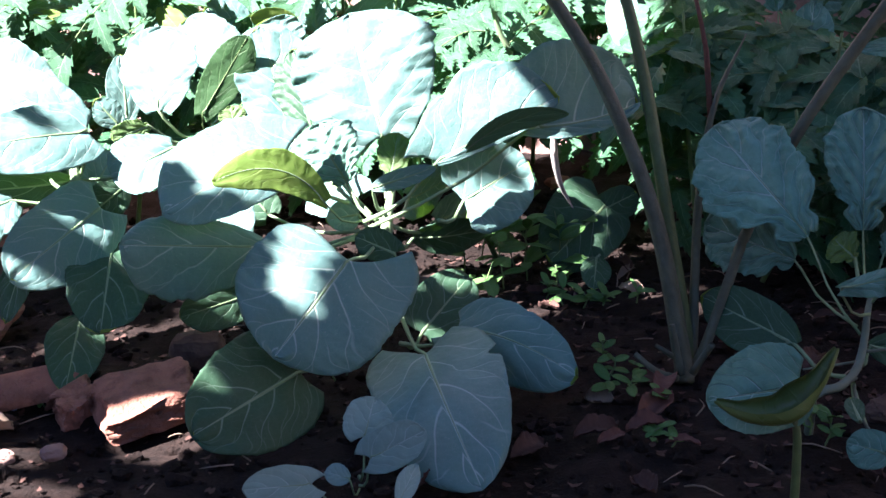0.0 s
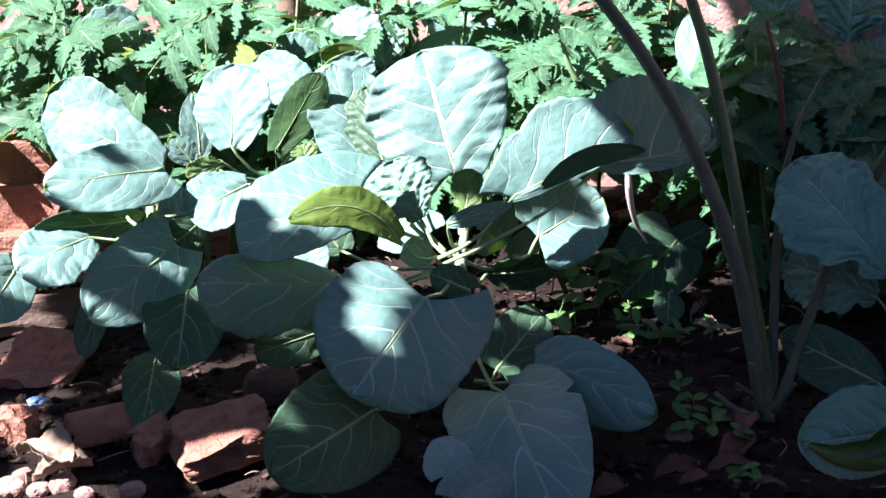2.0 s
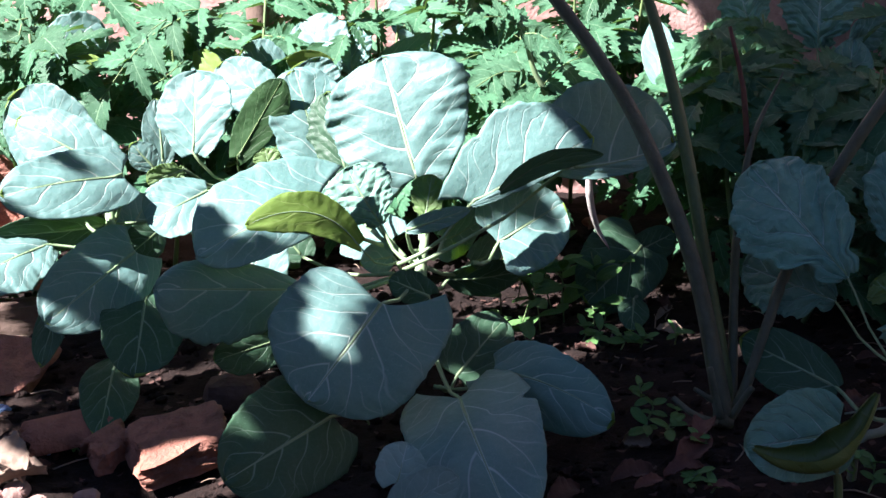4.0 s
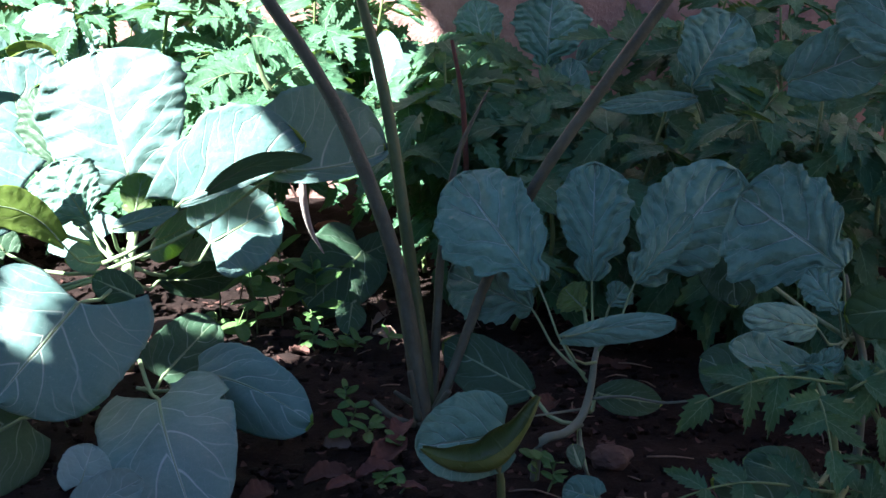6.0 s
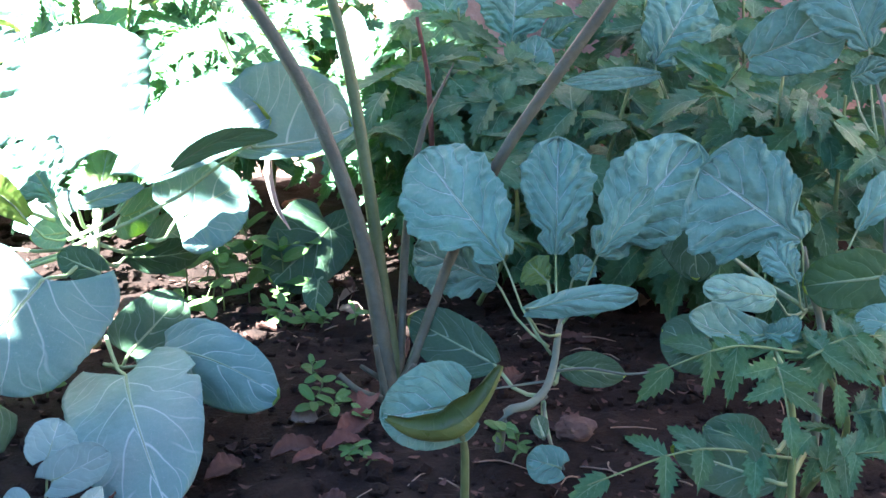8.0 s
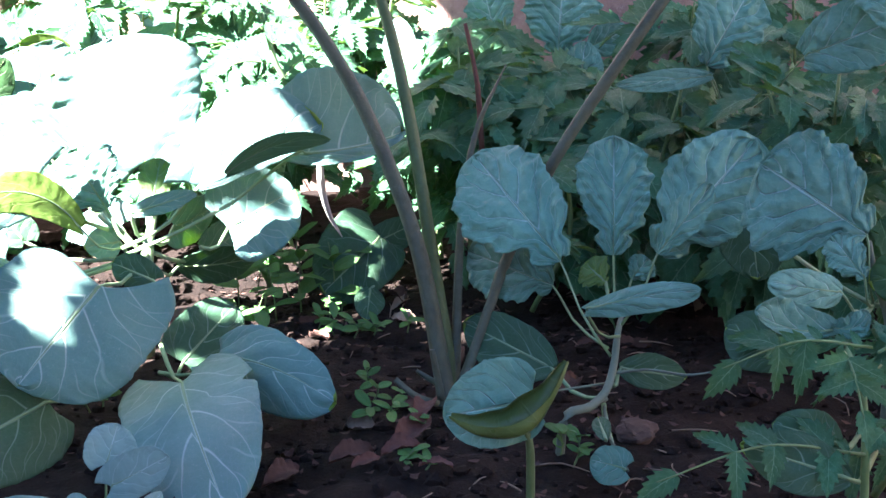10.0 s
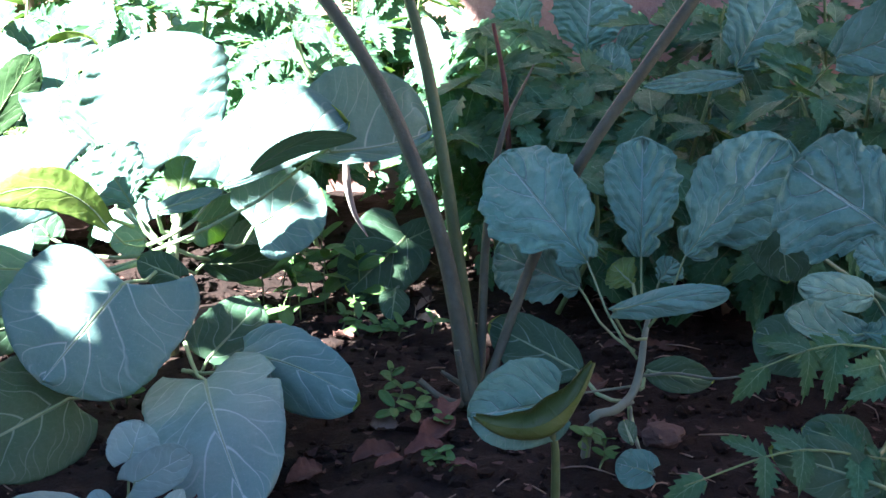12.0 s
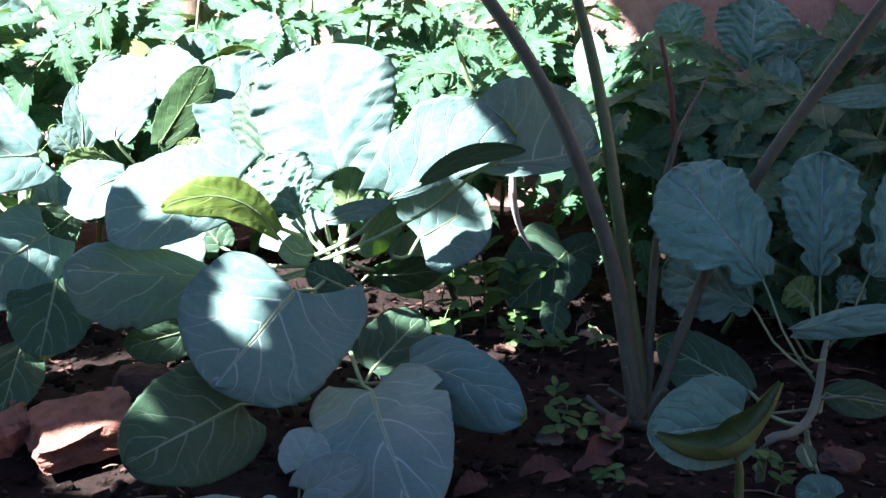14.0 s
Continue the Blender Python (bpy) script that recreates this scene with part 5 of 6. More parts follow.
tomato_leaf(tomato_near, (0.844, 1.420, 0.232), (0.964, 1.460, 0.243), (0.00, -0.60, 0.80), 0.058, 3, 143, droop=0.40)
tomato_leaf(tomato_near, (0.875, 1.460, 0.254), (0.891, 1.420, 0.183), (0.20, -0.80, 0.60), 0.050, 2, 146, droop=0.40)
tomato_leaf(tomato_near, (0.834, 1.520, 0.218), (0.753, 1.550, 0.218), (0.00, -0.60, 0.80), 0.050, 2, 147, droop=0.50)

tomato_tall = thing("tomato_plant", (-0.72, 3.02, 0.000), "sunlit tomato plant with long drooping compound leaves", "plant", "tomato plants")
tube("stem", [(-0.72, 3.02, 0.0), (-0.673, 2.950, 0.526), (-0.642, 2.900, 0.645)], [0.007, 0.006, 0.004], GREEN_STEM, tomato_tall)
tomato_leaf(tomato_tall, (-0.640, 2.850, 0.633), (-0.816, 2.700, 0.474), (-0.20, -0.75, 0.60), 0.115, 3, 301, droop=0.60)
tomato_leaf(tomato_tall, (-0.605, 2.900, 0.636), (-0.713, 2.800, 0.608), (0.00, -0.75, 0.60), 0.100, 2, 302, droop=0.60)
tomato_leaf(tomato_tall, (-1.034, 2.900, 0.631), (-1.035, 2.780, 0.475), (0.20, -0.85, 0.50), 0.100, 3, 303, droop=0.50)
tomato_leaf(tomato_tall, (-1.036, 2.950, 0.640), (-1.144, 2.900, 0.599), (0.00, -0.75, 0.60), 0.090, 3, 304, droop=0.60)
tomato_leaf(tomato_tall, (-0.608, 2.900, 0.605), (-0.613, 2.850, 0.528), (0.20, -0.85, 0.50), 0.090, 2, 305, droop=0.50)

tomato_mid = thing("tomato_plant", (0.06, 2.78, 0.000), "sunlit tomato plant with pale bent stalks", "plant", "tomato plants")
tube("stem", [(0.06, 2.78, 0.0), (0.137, 2.760, 0.359), (0.110, 2.740, 0.479), (0.089, 2.720, 0.578)], [0.009, 0.008, 0.006, 0.004], PETIOLE, tomato_mid)
tomato_leaf(tomato_mid, (0.104, 2.740, 0.470), (-0.024, 2.620, 0.456), (-0.20, -0.80, 0.50), 0.075, 3, 311, droop=1.20)
tomato_leaf(tomato_mid, (0.109, 2.730, 0.463), (0.017, 2.600, 0.358), (-0.20, -0.80, 0.50), 0.075, 3, 312, droop=0.90)
tomato_leaf(tomato_mid, (0.089, 2.720, 0.566), (0.013, 2.660, 0.600), (0.00, -0.80, 0.50), 0.050, 3, 313, droop=0.50)
tomato_leaf(tomato_mid, (0.092, 2.720, 0.554), (0.145, 2.680, 0.543), (0.00, -0.80, 0.50), 0.050, 3, 314, droop=0.50)
tomato_leaf(tomato_mid, (0.120, 2.740, 0.431), (0.218, 2.800, 0.490), (0.20, -0.80, 0.50), 0.090, 2, 315, droop=0.50)

# ---- stakes among the plants ----
stake = thing("wooden_stake", (-0.578, 3.350, 0.000), "dark brown wooden stake standing behind the sunlit leaves", "stake")
tube("post", [(-0.578, 3.350, -0.05), (-0.574, 3.352, 0.45), (-0.578, 3.350, 0.95)], [0.036, 0.034, 0.033], WOOD, stake, sides=10, count=10, ribs=0.06)
stick = thing("dry_stick", (0.541, 2.540, 0.000), "thin reddish-brown dry stick standing among tomato leaves", "stick")
tube("rod", [(0.541, 2.540, -0.02), (0.521, 2.550, 0.381), (0.515, 2.570, 0.465), (0.501, 2.600, 0.554)], [0.006, 0.006, 0.005, 0.004], RUST, stick, sides=7, count=12)


# ---- weeds ----
weed((0.014, 2.540, 0.000), 0.130, 6, 0.060, 100)
weed((0.066, 2.511, 0.000), 0.150, 7, 0.065, 101)
weed((0.120, 2.539, 0.000), 0.120, 6, 0.060, 102)
weed((0.050, 2.631, 0.000), 0.150, 6, 0.060, 103)
weed((0.003, 2.433, 0.000), 0.040, 4, 0.035, 104)
weed((0.169, 2.352, 0.000), 0.030, 8, 0.025, 105)
weed((0.199, 2.314, 0.000), 0.030, 8, 0.030, 106)
weed((0.236, 2.292, 0.000), 0.030, 8, 0.030, 107)
weed((0.274, 2.301, -0.000), 0.020, 8, 0.030, 108)
weed((0.243, 2.028, 0.000), 0.030, 6, 0.022, 109)
weed((0.246, 1.958, -0.000), 0.030, 6, 0.022, 110)
weed((0.283, 1.953, 0.000), 0.020, 4, 0.020, 111)
weed((0.196, 2.433, 0.000), 0.040, 8, 0.020, 112)
weed((0.221, 2.465, 0.000), 0.030, 8, 0.020, 113)
weed((0.339, 2.306, 0.000), 0.030, 4, 0.030, 114)
weed((0.271, 1.872, 0.000), 0.030, 6, 0.030, 140)
weed((0.302, 1.814, 0.000), 0.030, 6, 0.030, 141)
weed((0.236, 1.887, 0.000), 0.020, 4, 0.030, 142)
weed((0.283, 1.696, 0.000), 0.020, 8, 0.020, 143)
weed((0.298, 1.675, 0.000), 0.020, 6, 0.020, 144)
weed((0.509, 1.649, 0.000), 0.050, 8, 0.030, 145)
weed((0.500, 1.688, 0.000), 0.050, 6, 0.030, 146)
weed((-0.683, 1.927, 0.000), 0.030, 4, 0.030, 160)
weed((-1.061, 2.701, 0.000), 0.050, 4, 0.050, 161)
weed((-0.213, 1.990, -0.000), 0.040, 6, 0.040, 162)
weed((-0.195, 2.013, 0.000), 0.040, 4, 0.040, 163)
weed((0.090, 2.426, 0.000), 0.100, 5, 0.060, 180)
weed((0.140, 2.474, 0.000), 0.130, 7, 0.065, 181)
weed((0.202, 2.485, 0.000), 0.140, 7, 0.060, 182)
weed((0.158, 2.628, 0.000), 0.150, 6, 0.065, 183)
weed((0.251, 2.557, 0.000), 0.120, 5, 0.055, 184)
weed((0.059, 2.377, 0.000), 0.060, 5, 0.050, 185)


# ---- rubble and litter on the soil ----
rough_lump("brick_fragment", (-0.505, 1.885, 0.022), (0.150, 0.125, 0.055), BRICK, 1, "broken orange brick half buried in the soil", "brick", 24, (10, -8), group='broken bricks', jag=0.24, cuts=9)
rough_lump("brick_fragment", (-0.627, 1.888, 0.007), (0.050, 0.045, 0.045), BRICK, 3, "small dull red brick chip on the soil", "brick", 50, (10, 0), group='broken bricks', jag=0.35, cuts=4)
rough_lump("brick_fragment", (-0.943, 2.294, 0.020), (0.150, 0.150, 0.035), BRICK, 4, "flat broken clay slab crusted with soil", "tile", -12, (24, 6), group='broken bricks', jag=0.24, cuts=7)
rough_lump("brick_fragment", (-0.866, 1.947, 0.018), (0.070, 0.050, 0.090), BRICK, 5, "upright piece of orange brick", "brick", -15, (12, 0), group='broken bricks', jag=0.3, cuts=4)
rough_lump("brick_fragment", (-1.160, 2.780, 0.335), (0.300, 0.14, 0.10), BRICK, 6, "sunlit red brick on the pile at the end of the bed", "brick", 6, (4, 3), group='broken bricks', jag=0.10, cuts=7)
rough_lump("brick_fragment", (-1.171, 2.720, 0.128), (0.32, 0.16, 0.11), BRICK, 16, "red brick at the bottom of the pile", "brick", -4, (0, -3), group='broken bricks', jag=0.10, cuts=7)
rough_lump("brick_fragment", (-1.176, 2.760, 0.230), (0.28, 0.15, 0.12), BRICK, 17, "red brick low in the pile, half in the shade", "brick", 10, (0, 2), group='broken bricks', jag=0.10, cuts=7)
rough_lump("brick_fragment", (-1.019, 2.600, 0.129), (0.13, 0.10, 0.05), BRICK, 7, "sunlit chip of clay tile", "tile", 35, (15, 0), group='broken bricks', jag=0.2, cuts=5)
rough_lump("log", (-1.072, 2.644, 0.011), (0.280, 0.080, 0.070), WOOD, 8, "dark weathered block of wood", "wood", 18, (0, 0), jag=0.14, cuts=4)
rough_lump("plastic_scrap", (-0.893, 2.121, 0.003), (0.035, 0.020, 0.018), PLASTIC, 21, "crumpled scrap of blue plastic on the soil", "litter", 30, (0, 10), jag=0.4, cuts=3, group='plastic scraps')
rough_lump("plastic_scrap", (-0.741, 1.945, 0.002), (0.025, 0.020, 0.015), PLASTIC, 22, "small scrap of blue plastic on the soil", "litter", 70, (0, 0), jag=0.4, cuts=3, group='plastic scraps')
rough_lump("stone", (-0.742, 2.148, 0.002), (0.020, 0.014, 0.010), STRAW, 23, "small pale pebble on the soil", "stone", 10, (0, 0), group='stones', jag=0.25, rounded=0.7)
rough_lump("stone", (-0.548, 1.865, 0.002), (0.016, 0.012, 0.010), STRAW, 24, "small pale pebble on the soil", "stone", 10, (0, 0), group='stones', jag=0.25, rounded=0.7)
rough_lump("stone", (-0.813, 1.769, 0.004), (0.050, 0.040, 0.030), PALE_STONE, 60, "pale pink stone lying in the sun", "stone", 0, (0, 0), group='stones', jag=0.16, cuts=3, rounded=0.75)
rough_lump("stone", (-0.764, 1.757, 0.004), (0.035, 0.028, 0.021), PALE_STONE, 61, "pale pink stone lying in the sun", "stone", 47, (0, 0), group='stones', jag=0.16, cuts=3, rounded=0.75)
rough_lump("stone", (-0.735, 1.774, 0.004), (0.045, 0.036, 0.027), PALE_STONE, 62, "pale pink stone lying in the sun", "stone", 94, (0, 0), group='stones', jag=0.16, cuts=3, rounded=0.75)
rough_lump("stone", (-0.687, 1.735, 0.004), (0.030, 0.024, 0.018), PALE_STONE, 63, "pale pink stone lying in the sun", "stone", 141, (0, 0), group='stones', jag=0.16, cuts=3, rounded=0.75)
rough_lump("stone", (-0.616, 1.744, 0.004), (0.035, 0.028, 0.021), PALE_STONE, 64, "dull pink stone on the soil", "stone", 188, (0, 0), group='stones', jag=0.16, cuts=3, rounded=0.75)
rough_lump("stone", (-0.812, 1.814, 0.004), (0.030, 0.024, 0.018), PALE_STONE, 65, "pale pink stone lying in the sun", "stone", 235, (0, 0), group='stones', jag=0.16, cuts=3, rounded=0.75)
rough_lump("stone", (-0.696, 2.283, 0.004), (0.030, 0.024, 0.018), PALE_STONE, 66, "dull pink stone on the soil", "stone", 282, (0, 0), group='stones', jag=0.16, cuts=3, rounded=0.75)
rough_lump("stone", (-0.472, 2.136, 0.009), (0.090, 0.070, 0.060), STONE, 9, "dark round stone on the soil", "stone", 0, (0, 0), group='stones', rounded=0.7)
rough_lump("stone", (-0.501, 2.049, 0.005), (0.050, 0.040, 0.030), STONE, 10, "small dark stone on the soil", "stone", 0, (0, 0), group='stones', rounded=0.7)
rough_lump("stone", (-0.081, 2.413, 0.008), (0.060, 0.050, 0.050), STONE, 11, "sunlit stone under the leaves", "stone", 0, (0, 0), group='stones', rounded=0.7)
rough_lump("stone", (0.633, 1.757, 0.000), (0.060, 0.050, 0.030), STONE, 12, "earthy lump half buried in the soil", "stone", 25, (0, 0), group='stones', jag=0.25, cuts=3, rounded=0.75)
rough_lump("brick_fragment", (0.274, 3.229, 0.005), (0.070, 0.050, 0.030), BRICK, 14, "sunlit broken brick behind the stalks", "brick", 25, (10, 0), group='broken bricks', jag=0.3, cuts=4)
curled_dry_leaf((0.262, 1.748, 0.008), 0.090, 0.040, 500, 50, "curled dark reddish-brown dry leaf by the stalks", RUST)
curled_dry_leaf((0.303, 1.826, 0.008), 0.080, 0.035, 501, 70, "curled dark reddish-brown dry leaf by the stalks", RUST)
curled_dry_leaf((0.239, 1.712, 0.008), 0.060, 0.030, 502, 10, "curled dark reddish-brown dry leaf by the stalks", RUST)
curled_dry_leaf((0.324, 1.867, 0.008), 0.060, 0.030, 503, 120, "curled dark reddish-brown dry leaf by the stalks", RUST)
curled_dry_leaf((0.289, 1.668, 0.008), 0.050, 0.020, 504, -20, "curled dark reddish-brown dry leaf by the stalks", RUST)
curled_dry_leaf((0.193, 1.680, 0.008), 0.050, 0.020, 505, 30, "curled dark reddish-brown dry leaf by the stalks", RUST)
roof_tile((-0.712, 1.954, 0.020), 0.055, 0.13, -62, (0, 0), 3, "curved piece of broken clay roof tile on the soil")
roof_tile((-0.633, 1.922, 0.010), 0.045, 0.06, -40, (10, 0), 4, "small curved piece of clay roof tile")
curled_dry_leaf((-0.722, 1.777, 0.019), 0.12, 0.08, 611, 150, "pale folded dry leaf on the rubble", STRAW)
curled_dry_leaf((-0.774, 1.763, 0.014), 0.09, 0.05, 612, 20, "pale curled dry leaf on the rubble", STRAW)
tomato_plant((0.082, 2.626, 0.000), (0.045, 2.632, 0.429), 8, 0.060, 31, low=0.55, label='sunlit green tomato plant with toothed compound leaves', spread=0.2)
leaf(kale, (0.650, 1.725, 0.290), (0.729, 1.728, 0.388), 0.051, (-0.29, -0.92, 0.26), shape="crinkled", wave=0.05, skin=KALE, stalk=PETIOLE, rib=0.0018, seed=144)


# spots where the added crown is left open to the sun: two ends and a radius, at 0.28 m height
SHADED = [(-1.085, 2.185, 0.080), (-1.136, 2.154, 0.080), (-1.038, 2.079, 0.060), (-1.188, 2.079, 0.080), (-0.63, 2.34, 0.06), (-0.575, 2.21, 0.04), (-0.545, 2.44, 0.05), (-0.525, 2.54, 0.035), (-0.41, 2.02, 0.06), (-0.71, 2.02, 0.075), (0.076, 2.05, 0.04)]
PATCHES = [
    (-0.222, 1.935, -0.312, 1.80, 0.015),
    (-0.745, 1.665, -0.655, 1.70, 0.032),
    (-0.901, 1.508, -0.826, 1.500, 0.030),
    (-0.583, 1.658, -0.523, 1.695, 0.019),
    (-0.766, 1.968, -0.749, 1.951, 0.018),
    (-0.691, 2.136, -0.639, 2.126, 0.030),
    (-0.859, 2.126, -0.782, 2.119, 0.050),
    (-0.807, 2.160, -0.766, 2.185, 0.006),
    (-1.057, 2.154, -1.016, 2.164, 0.004),
    (0.575, 2.386, 0.544, 2.334, 0.020),
    (-0.283, 2.231, -0.268, 2.262, 0.008),
    (-0.722, 1.618, -0.626, 1.668, 0.014),
    (-1.025, 1.619, -0.893, 1.619, 0.030),
    (-1.008, 1.698, -0.932, 1.650, 0.028),
    (-1.072, 1.855, -0.991, 1.710, 0.024),
    (-0.849, 2.235, -0.809, 2.181, 0.010),
    (-1.092, 2.210, -1.081, 2.228, 0.008),
    (-1.292, 2.706, -1.167, 2.613, 0.030),
    (-1.080, 2.758, -1.042, 2.738, 0.060),
    (-1.308, 3.051, -1.228, 2.982, 0.020),
    (1.013, 1.542, 1.027, 1.528, 0.010),
    (-1.045, 1.775, -0.930, 1.659, 0.030),
    (-1.188, 2.040, -1.044, 1.797, 0.030),
]


def round_lump():
    """A small rounded lump: an octahedron cut once and blown up."""
    bm = bmesh.new()
    bmesh.ops.create_icosphere(bm, subdivisions=1, radius=1.0)
    out = [tuple(v.co) for v in bm.verts], [tuple(v.index for v in f.verts) for f in bm.faces]
    bm.free()
    return out


BALL, BALL_FACES = round_lump()


def litter():
    """Clods, pebbles, twigs and dry leaves strewn over the bed."""
    rng = random.Random(5)
    verts, faces = [], []
    for _ in range(4200):
        x, y = rng.uniform(-1.3, 1.2), rng.uniform(1.3, 3.2)
        r = rng.choice((0.004, 0.006, 0.006, 0.009, 0.014)) * rng.uniform(0.7, 1.3)
        z = soil_height(x, y) + 0.25 * r
        start = len(verts)
        stretch = [rng.uniform(0.65, 1.3), rng.uniform(0.65, 1.3), rng.uniform(0.5, 0.9)]
        for d in BALL:
            k = r * (1 + rng.uniform(-0.28, 0.28))
            verts.append((x + k * d[0] * stretch[0], y + k * d[1] * stretch[1], z + k * d[2] * stretch[2]))
        faces += [tuple(start + i for i in f) for f in BALL_FACES]
    tagged(link("soil_crumbs", verts, faces, [SOIL], smooth=False), "dark crumbs and clods of soil strewn over the bed", "soil", kind="stuff")
    verts, faces = [], []
    for _ in range(150):
        x, y = rng.uniform(-1.3, 1.2), rng.uniform(1.35, 3.0)
        a, n = rng.uniform(0, 6.28), rng.uniform(0.02, 0.09)
        z = soil_height(x, y) + 0.004
        b = Vector((x, y, z))
        d = Vector((math.cos(a), math.sin(a), rng.uniform(-0.05, 0.15))) * n
        bow = Vector((rng.uniform(-1, 1), rng.uniform(-1, 1), 0.6)) * n * 0.15
        tube_data(curve_points([b, b + d * 0.5 + bow, b + d], 5), [0.0012, 0.0014, 0.0013, 0.001, 0.0006], 4, 0.0, verts, faces)
    tagged(link("dry_straw", verts, faces, [STRAW]), "dry straw and thin twigs lying on the soil", "litter", kind="stuff")
    verts, faces = [], []
    for _ in range(1300):
        x, y = rng.uniform(-1.3, 1.1), rng.uniform(1.35, 2.9)
        n, a = rng.uniform(0.004, 0.011), rng.uniform(0, 6.28)
        z = soil_height(x, y) + rng.uniform(0.002, 0.006)
        lift = rng.uniform(0.1, 0.6)
        start = len(verts)
        for u, w, h in ((-1, 0.05, lift), (-0.4, 0.5, 0), (0.3, 0.45, 0.1), (1, 0.08, lift)):
            for s in (-1, 1):
                du, dw = n * u, n * w * s
                verts.append((x + du * math.cos(a) - dw * math.sin(a), y + du * math.sin(a) + dw * math.cos(a), z + n * (h + 0.25 * w * rng.random())))
        faces += [(start + i, start + i + 1, start + i + 3, start + i + 2) for i in (0, 2, 4)]
    tagged(link("leaf_litter", verts, faces, [DRY]), "small brown scraps of dry leaves on the soil", "litter", kind="stuff")
    for k in range(46):
        x, y = rng.uniform(-1.1, 1.0), rng.uniform(1.4, 2.6)
        curled_dry_leaf((x, y, soil_height(x, y) + 0.004), rng.uniform(0.03, 0.085), rng.uniform(0.015, 0.04), 300 + k, rng.uniform(0, 360), skin=DRY if k % 8 else STRAW)


litter()


# ---- an added tree, out of view overhead, its crown cut to shade the bed ----
def lit(x, y):
    """Whether the added crown is left open so that the sun reaches this spot of the bed, at leaf height."""
    wob = 0.05 * noise.noise(Vector((x * 3, y * 3, 9.0)))
    if -0.11 < x + 0.5 * wob and y < 2.12 or -0.2 < x + 0.5 * wob < 0.01 and y < 2.06 or 0.1 < x < 0.2 and y < 2.14:
        return False
    if 0.03 < x and 2.23 < y + 0.5 * wob < 2.38 or 0.1 < x and 2.3 < y < 2.44 or 0.15 < x and 2.44 <= y < 2.62 or 0.26 < x + 0.5 * wob < 0.32 and y < 2.62:
        return False
    if -0.1 < x < 0.13 and 2.165 < y + wob < (2.29 if x < 0.02 else 2.33):
        return False
    if -1.25 < x < -0.76 and 2.2 < y + wob < (2.6 if x < -0.85 else 2.42):
        return False
    if -0.8 < x < -0.58 and 1.99 < y + wob < 2.05:
        return False
    if any(math.hypot(x - a, y - b) < r for a, b, r in SHADED):
        return False
    if 2.03 < y + wob < 4.2 and x + wob < min(0.72, 0.17 + 1.5 * max(0.0, y - 2.6)):
        return True
    if 2.03 < y + wob < 2.32 and x + wob < 0.26:
        return True
    for ax, ay, bx, by, r in PATCHES:
        dx, dy = bx - ax, by - ay
        f = min(1.0, max(0.0, ((x - ax) * dx + (y - ay) * dy) / (dx * dx + dy * dy)))
        if math.hypot(x - ax - f * dx, y - ay - f * dy) < r * (1 + 3 * wob):
            return True
    return False


STEP, LEFT, FRONT = 0.01, -2.4, 1.0
MAP = np.cumsum(np.cumsum(np.pad([[lit(LEFT + i * STEP, FRONT + j * STEP) for i in range(330)] for j in range(400)], ((1, 0), (1, 0))), 0), 1)


def sunny(x, y, reach):
    """Whether any spot within that reach gets the sun."""
    i, j = (x - LEFT) / STEP, (y - FRONT) / STEP
    r = reach / STEP
    a, b = max(0, min(330, int(i - r))), max(0, min(330, int(i + r) + 1))
    c, d = max(0, min(400, int(j - r))), max(0, min(400, int(j + r) + 1))
    return MAP[d, b] - MAP[c, b] - MAP[d, a] + MAP[c, a] > 0


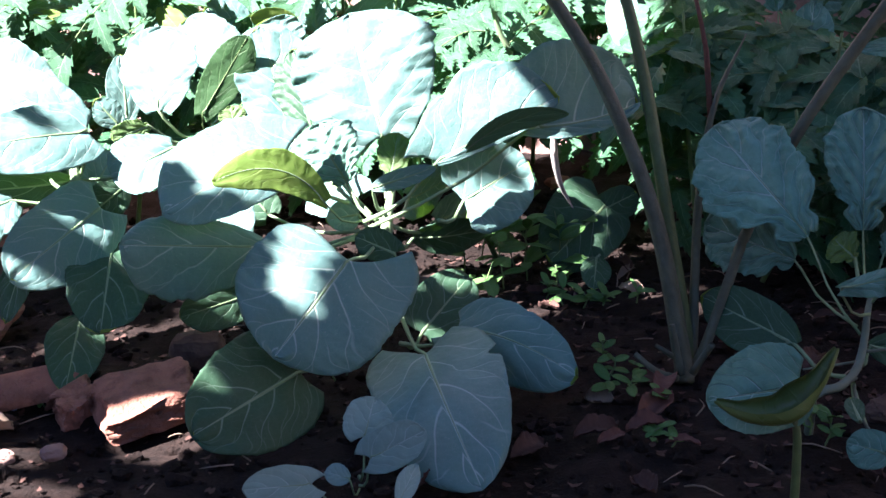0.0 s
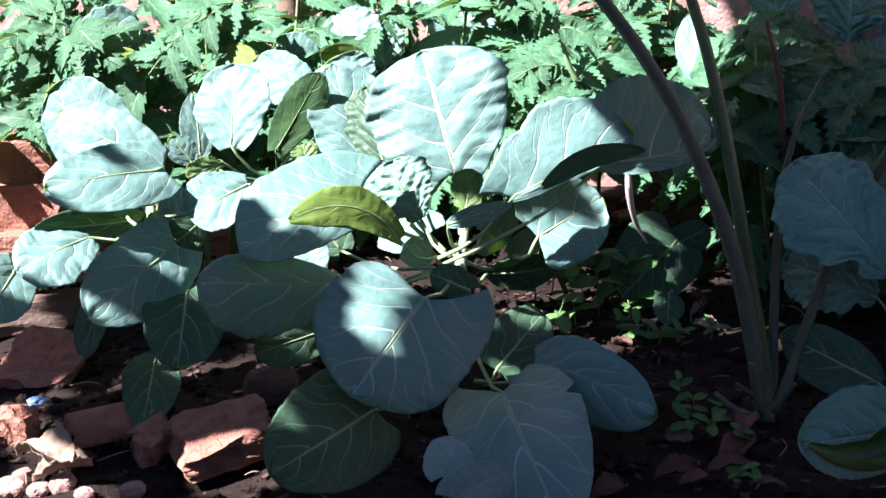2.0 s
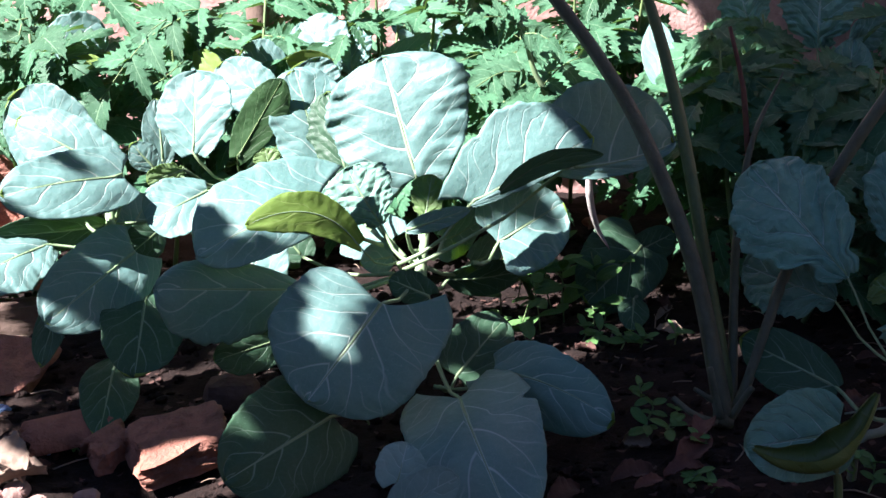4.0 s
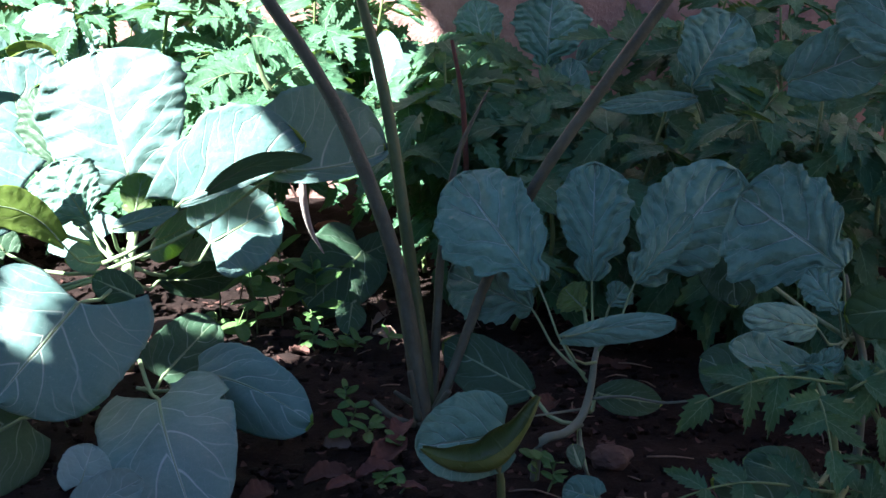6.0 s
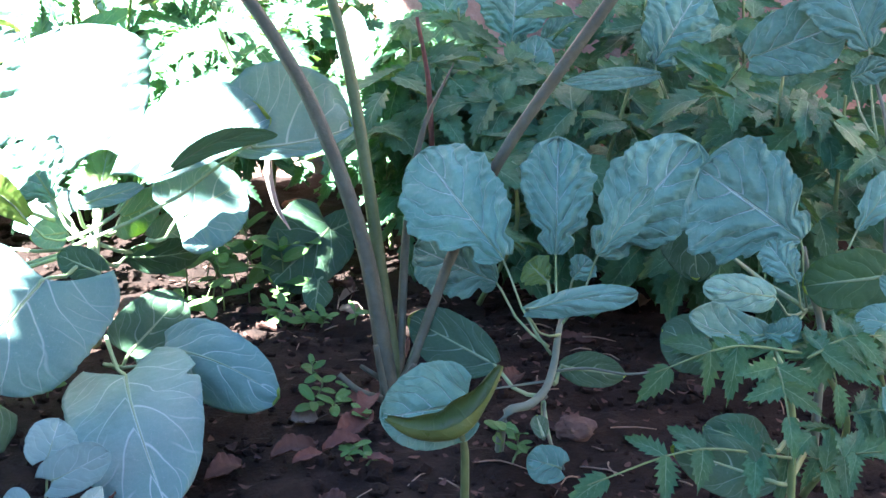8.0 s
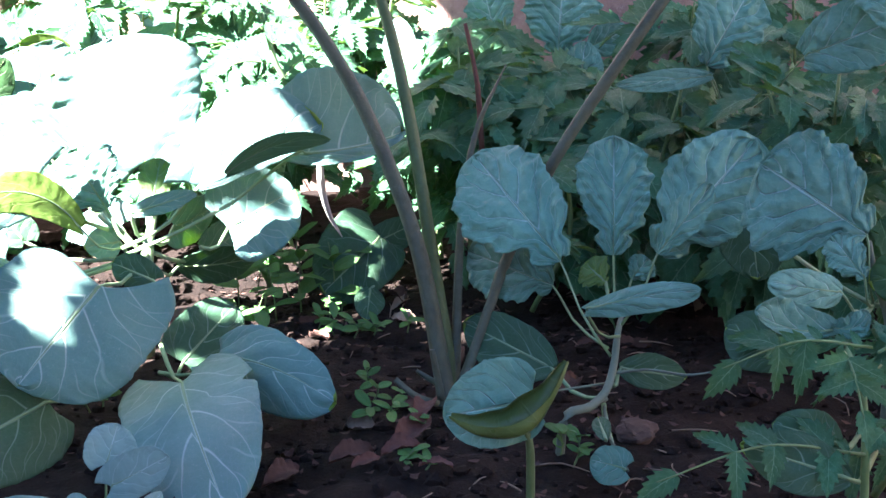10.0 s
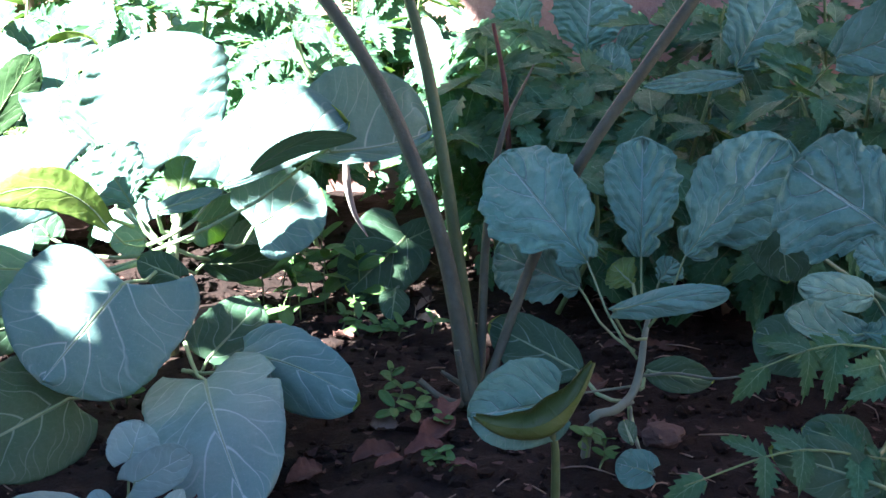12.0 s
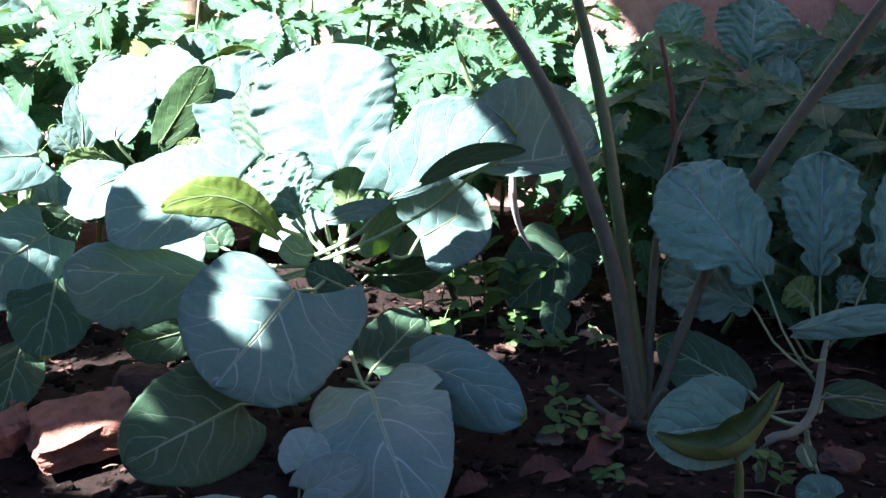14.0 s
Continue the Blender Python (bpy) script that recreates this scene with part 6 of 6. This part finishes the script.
def shade_tree():
    """An unseen low spreading tree, added behind and beside the camera to cast the shade; its crown leaves the far left
    of the bed in the sun.
    """
    rng = random.Random(77)
    base = Vector((2.3, -0.4, 0.0))
    tree = thing("shade_tree", base, "leafy tree added out of view to shade the vegetable bed", "tree")
    fork = Vector((1.9, -0.3, 1.9))
    tube("trunk", [base, (2.3, -0.35, 0.9), fork], [0.11, 0.09, 0.07], BARK, tree, sides=12, count=16)
    for x, y in ((-3.2, -0.3), (-2.2, 0.4), (-0.9, 0.2), (-0.2, 1.6), (0.6, 2.4), (0.8, 0.2)):
        end = Vector((x, y, 2.7))
        tube("limb", [fork, fork.lerp(end, 0.5) + Vector((0, 0, 0.35)), end], [0.05, 0.03, 0.012], BARK, tree, sides=8, count=16)
    verts, faces, uvs = [], [], []
    for k in range(38000):
        small = k >= 17000
        x, y = (rng.uniform(-1.4, 1.0), rng.uniform(1.2, 2.3)) if small else (rng.uniform(-2.1, 2.9), rng.uniform(0.5, 4.6))
        z = rng.uniform(1.7, 1.9) if small else rng.uniform(2.4, 3.3)
        size = rng.uniform(0.025, 0.05) if small else rng.choice((0.09, 0.13, 0.18))
        edge = 0.35 * noise.noise(Vector((x * 1.7, y * 1.7, 4.0))) + 0.15 * noise.noise(Vector((x * 5, y * 5, 2.0)))
        if x > 1.5 + 0.6 * (y - 1.4) + edge or y < 0.85 + edge or y > 4.25 + edge or x < -1.75 + edge or sunny(x, y, 0.36 * size):
            continue
        at = Vector((x, y, 0.28)) + SUN * ((z - 0.28) / SUN.z)
        a = rng.uniform(0, 6.28)
        axis = Vector((math.cos(a), math.sin(a), rng.uniform(-0.25, 0.1)))
        side = axis.cross(Vector((rng.uniform(-0.3, 0.3) + SUN.x * 0.5, rng.uniform(-0.3, 0.3) + SUN.y * 0.5, 1))).normalized()
        start = len(verts)
        for u, w in ((-0.5, 0.0), (-0.25, 0.36), (0.1, 0.42), (0.5, 0.0)):
            for s in ((-1, 1) if w else (0,)):
                verts.append(at + axis * size * u + side * size * w * s)
                uvs.append((u + 0.5, s))
        faces.append((start, start + 1, start + 3, start + 5, start + 4, start + 2))
    # Extra clump hung overhead to keep sky light off the near right.
    for _ in range(4000):
        bearing, tilt, far = rng.uniform(0, 6.28), rng.uniform(-1, 1), rng.random() ** 0.4
        far *= 1.0 + 0.16 * math.sin(3 * bearing + 1.0) + 0.12 * math.sin(5 * bearing + 4 * tilt)
        flat = math.sqrt(1 - tilt * tilt)
        at = Vector((0.9 + 1.25 * far * flat * math.cos(bearing), 0.95 + 0.75 * far * flat * math.sin(bearing), 2.4 + 0.6 * far * tilt))
        size, a = rng.choice((0.09, 0.13, 0.18)), rng.uniform(0, 6.28)
        axis = Vector((math.cos(a), math.sin(a), rng.uniform(-0.25, 0.1)))
        side = axis.cross(Vector((rng.uniform(-0.3, 0.3), rng.uniform(-0.3, 0.3), 1))).normalized()
        start = len(verts)
        for u, w in ((-0.5, 0.0), (-0.25, 0.36), (0.1, 0.42), (0.5, 0.0)):
            for s in ((-1, 1) if w else (0,)):
                verts.append(at + axis * size * u + side * size * w * s)
                uvs.append((u + 0.5, s))
        faces.append((start, start + 1, start + 3, start + 5, start + 4, start + 2))
    tagged(link("crown", verts, faces, [TREE_LEAF], None, uvs, tree, smooth=False), kind="stuff")
    return tree


PALE_WALL = plain_material("unseen_wall_plaster", (0.19, 0.15, 0.13), (0.24, 0.20, 0.17), 3.0, 0.9, 0.4)


def unseen_back_wall():
    """A plain wall, added out of view behind the camera to close the garden and block the low sky."""
    verts = [(x, y, z) for z in (-0.2, 3.4) for y in (-5.0, -5.2) for x in (-7.0, 7.0)]
    faces = [(0, 1, 5, 4), (3, 2, 6, 7), (2, 0, 4, 6), (1, 3, 7, 5), (4, 5, 7, 6), (2, 3, 1, 0)]
    ob = link("wall_south", verts, faces, [PALE_WALL], smooth=False)
    return tagged(ob, "plastered wall added out of view to close the garden and block low sky light", "wall", kind="structure")


# The side walls are added too, unseen, to cut sky light near the horizon.
def unseen_side_wall(name, x):
    verts = [(x + a, y, z) for z in (-0.2, 2.6) for y in (-5.0, 3.6) for a in (0.0, 0.15)]
    faces = [(1, 0, 4, 5), (2, 3, 7, 6), (0, 2, 6, 4), (3, 1, 5, 7), (4, 6, 7, 5), (0, 1, 3, 2)]
    ob = link(name, verts, faces, [PALE_WALL], smooth=False)
    return tagged(ob, "plain plastered wall added out of view at the side to block low sky light", "wall", kind="structure")


unseen_back_wall()
unseen_side_wall("wall_west", -4.2)
unseen_side_wall("wall_east", 4.6)
TREE_LEAF = plain_material("tree_leaf", (0.05, 0.1, 0.03), (0.07, 0.13, 0.04), 8.0, 0.5, 0.2)
shade_tree()
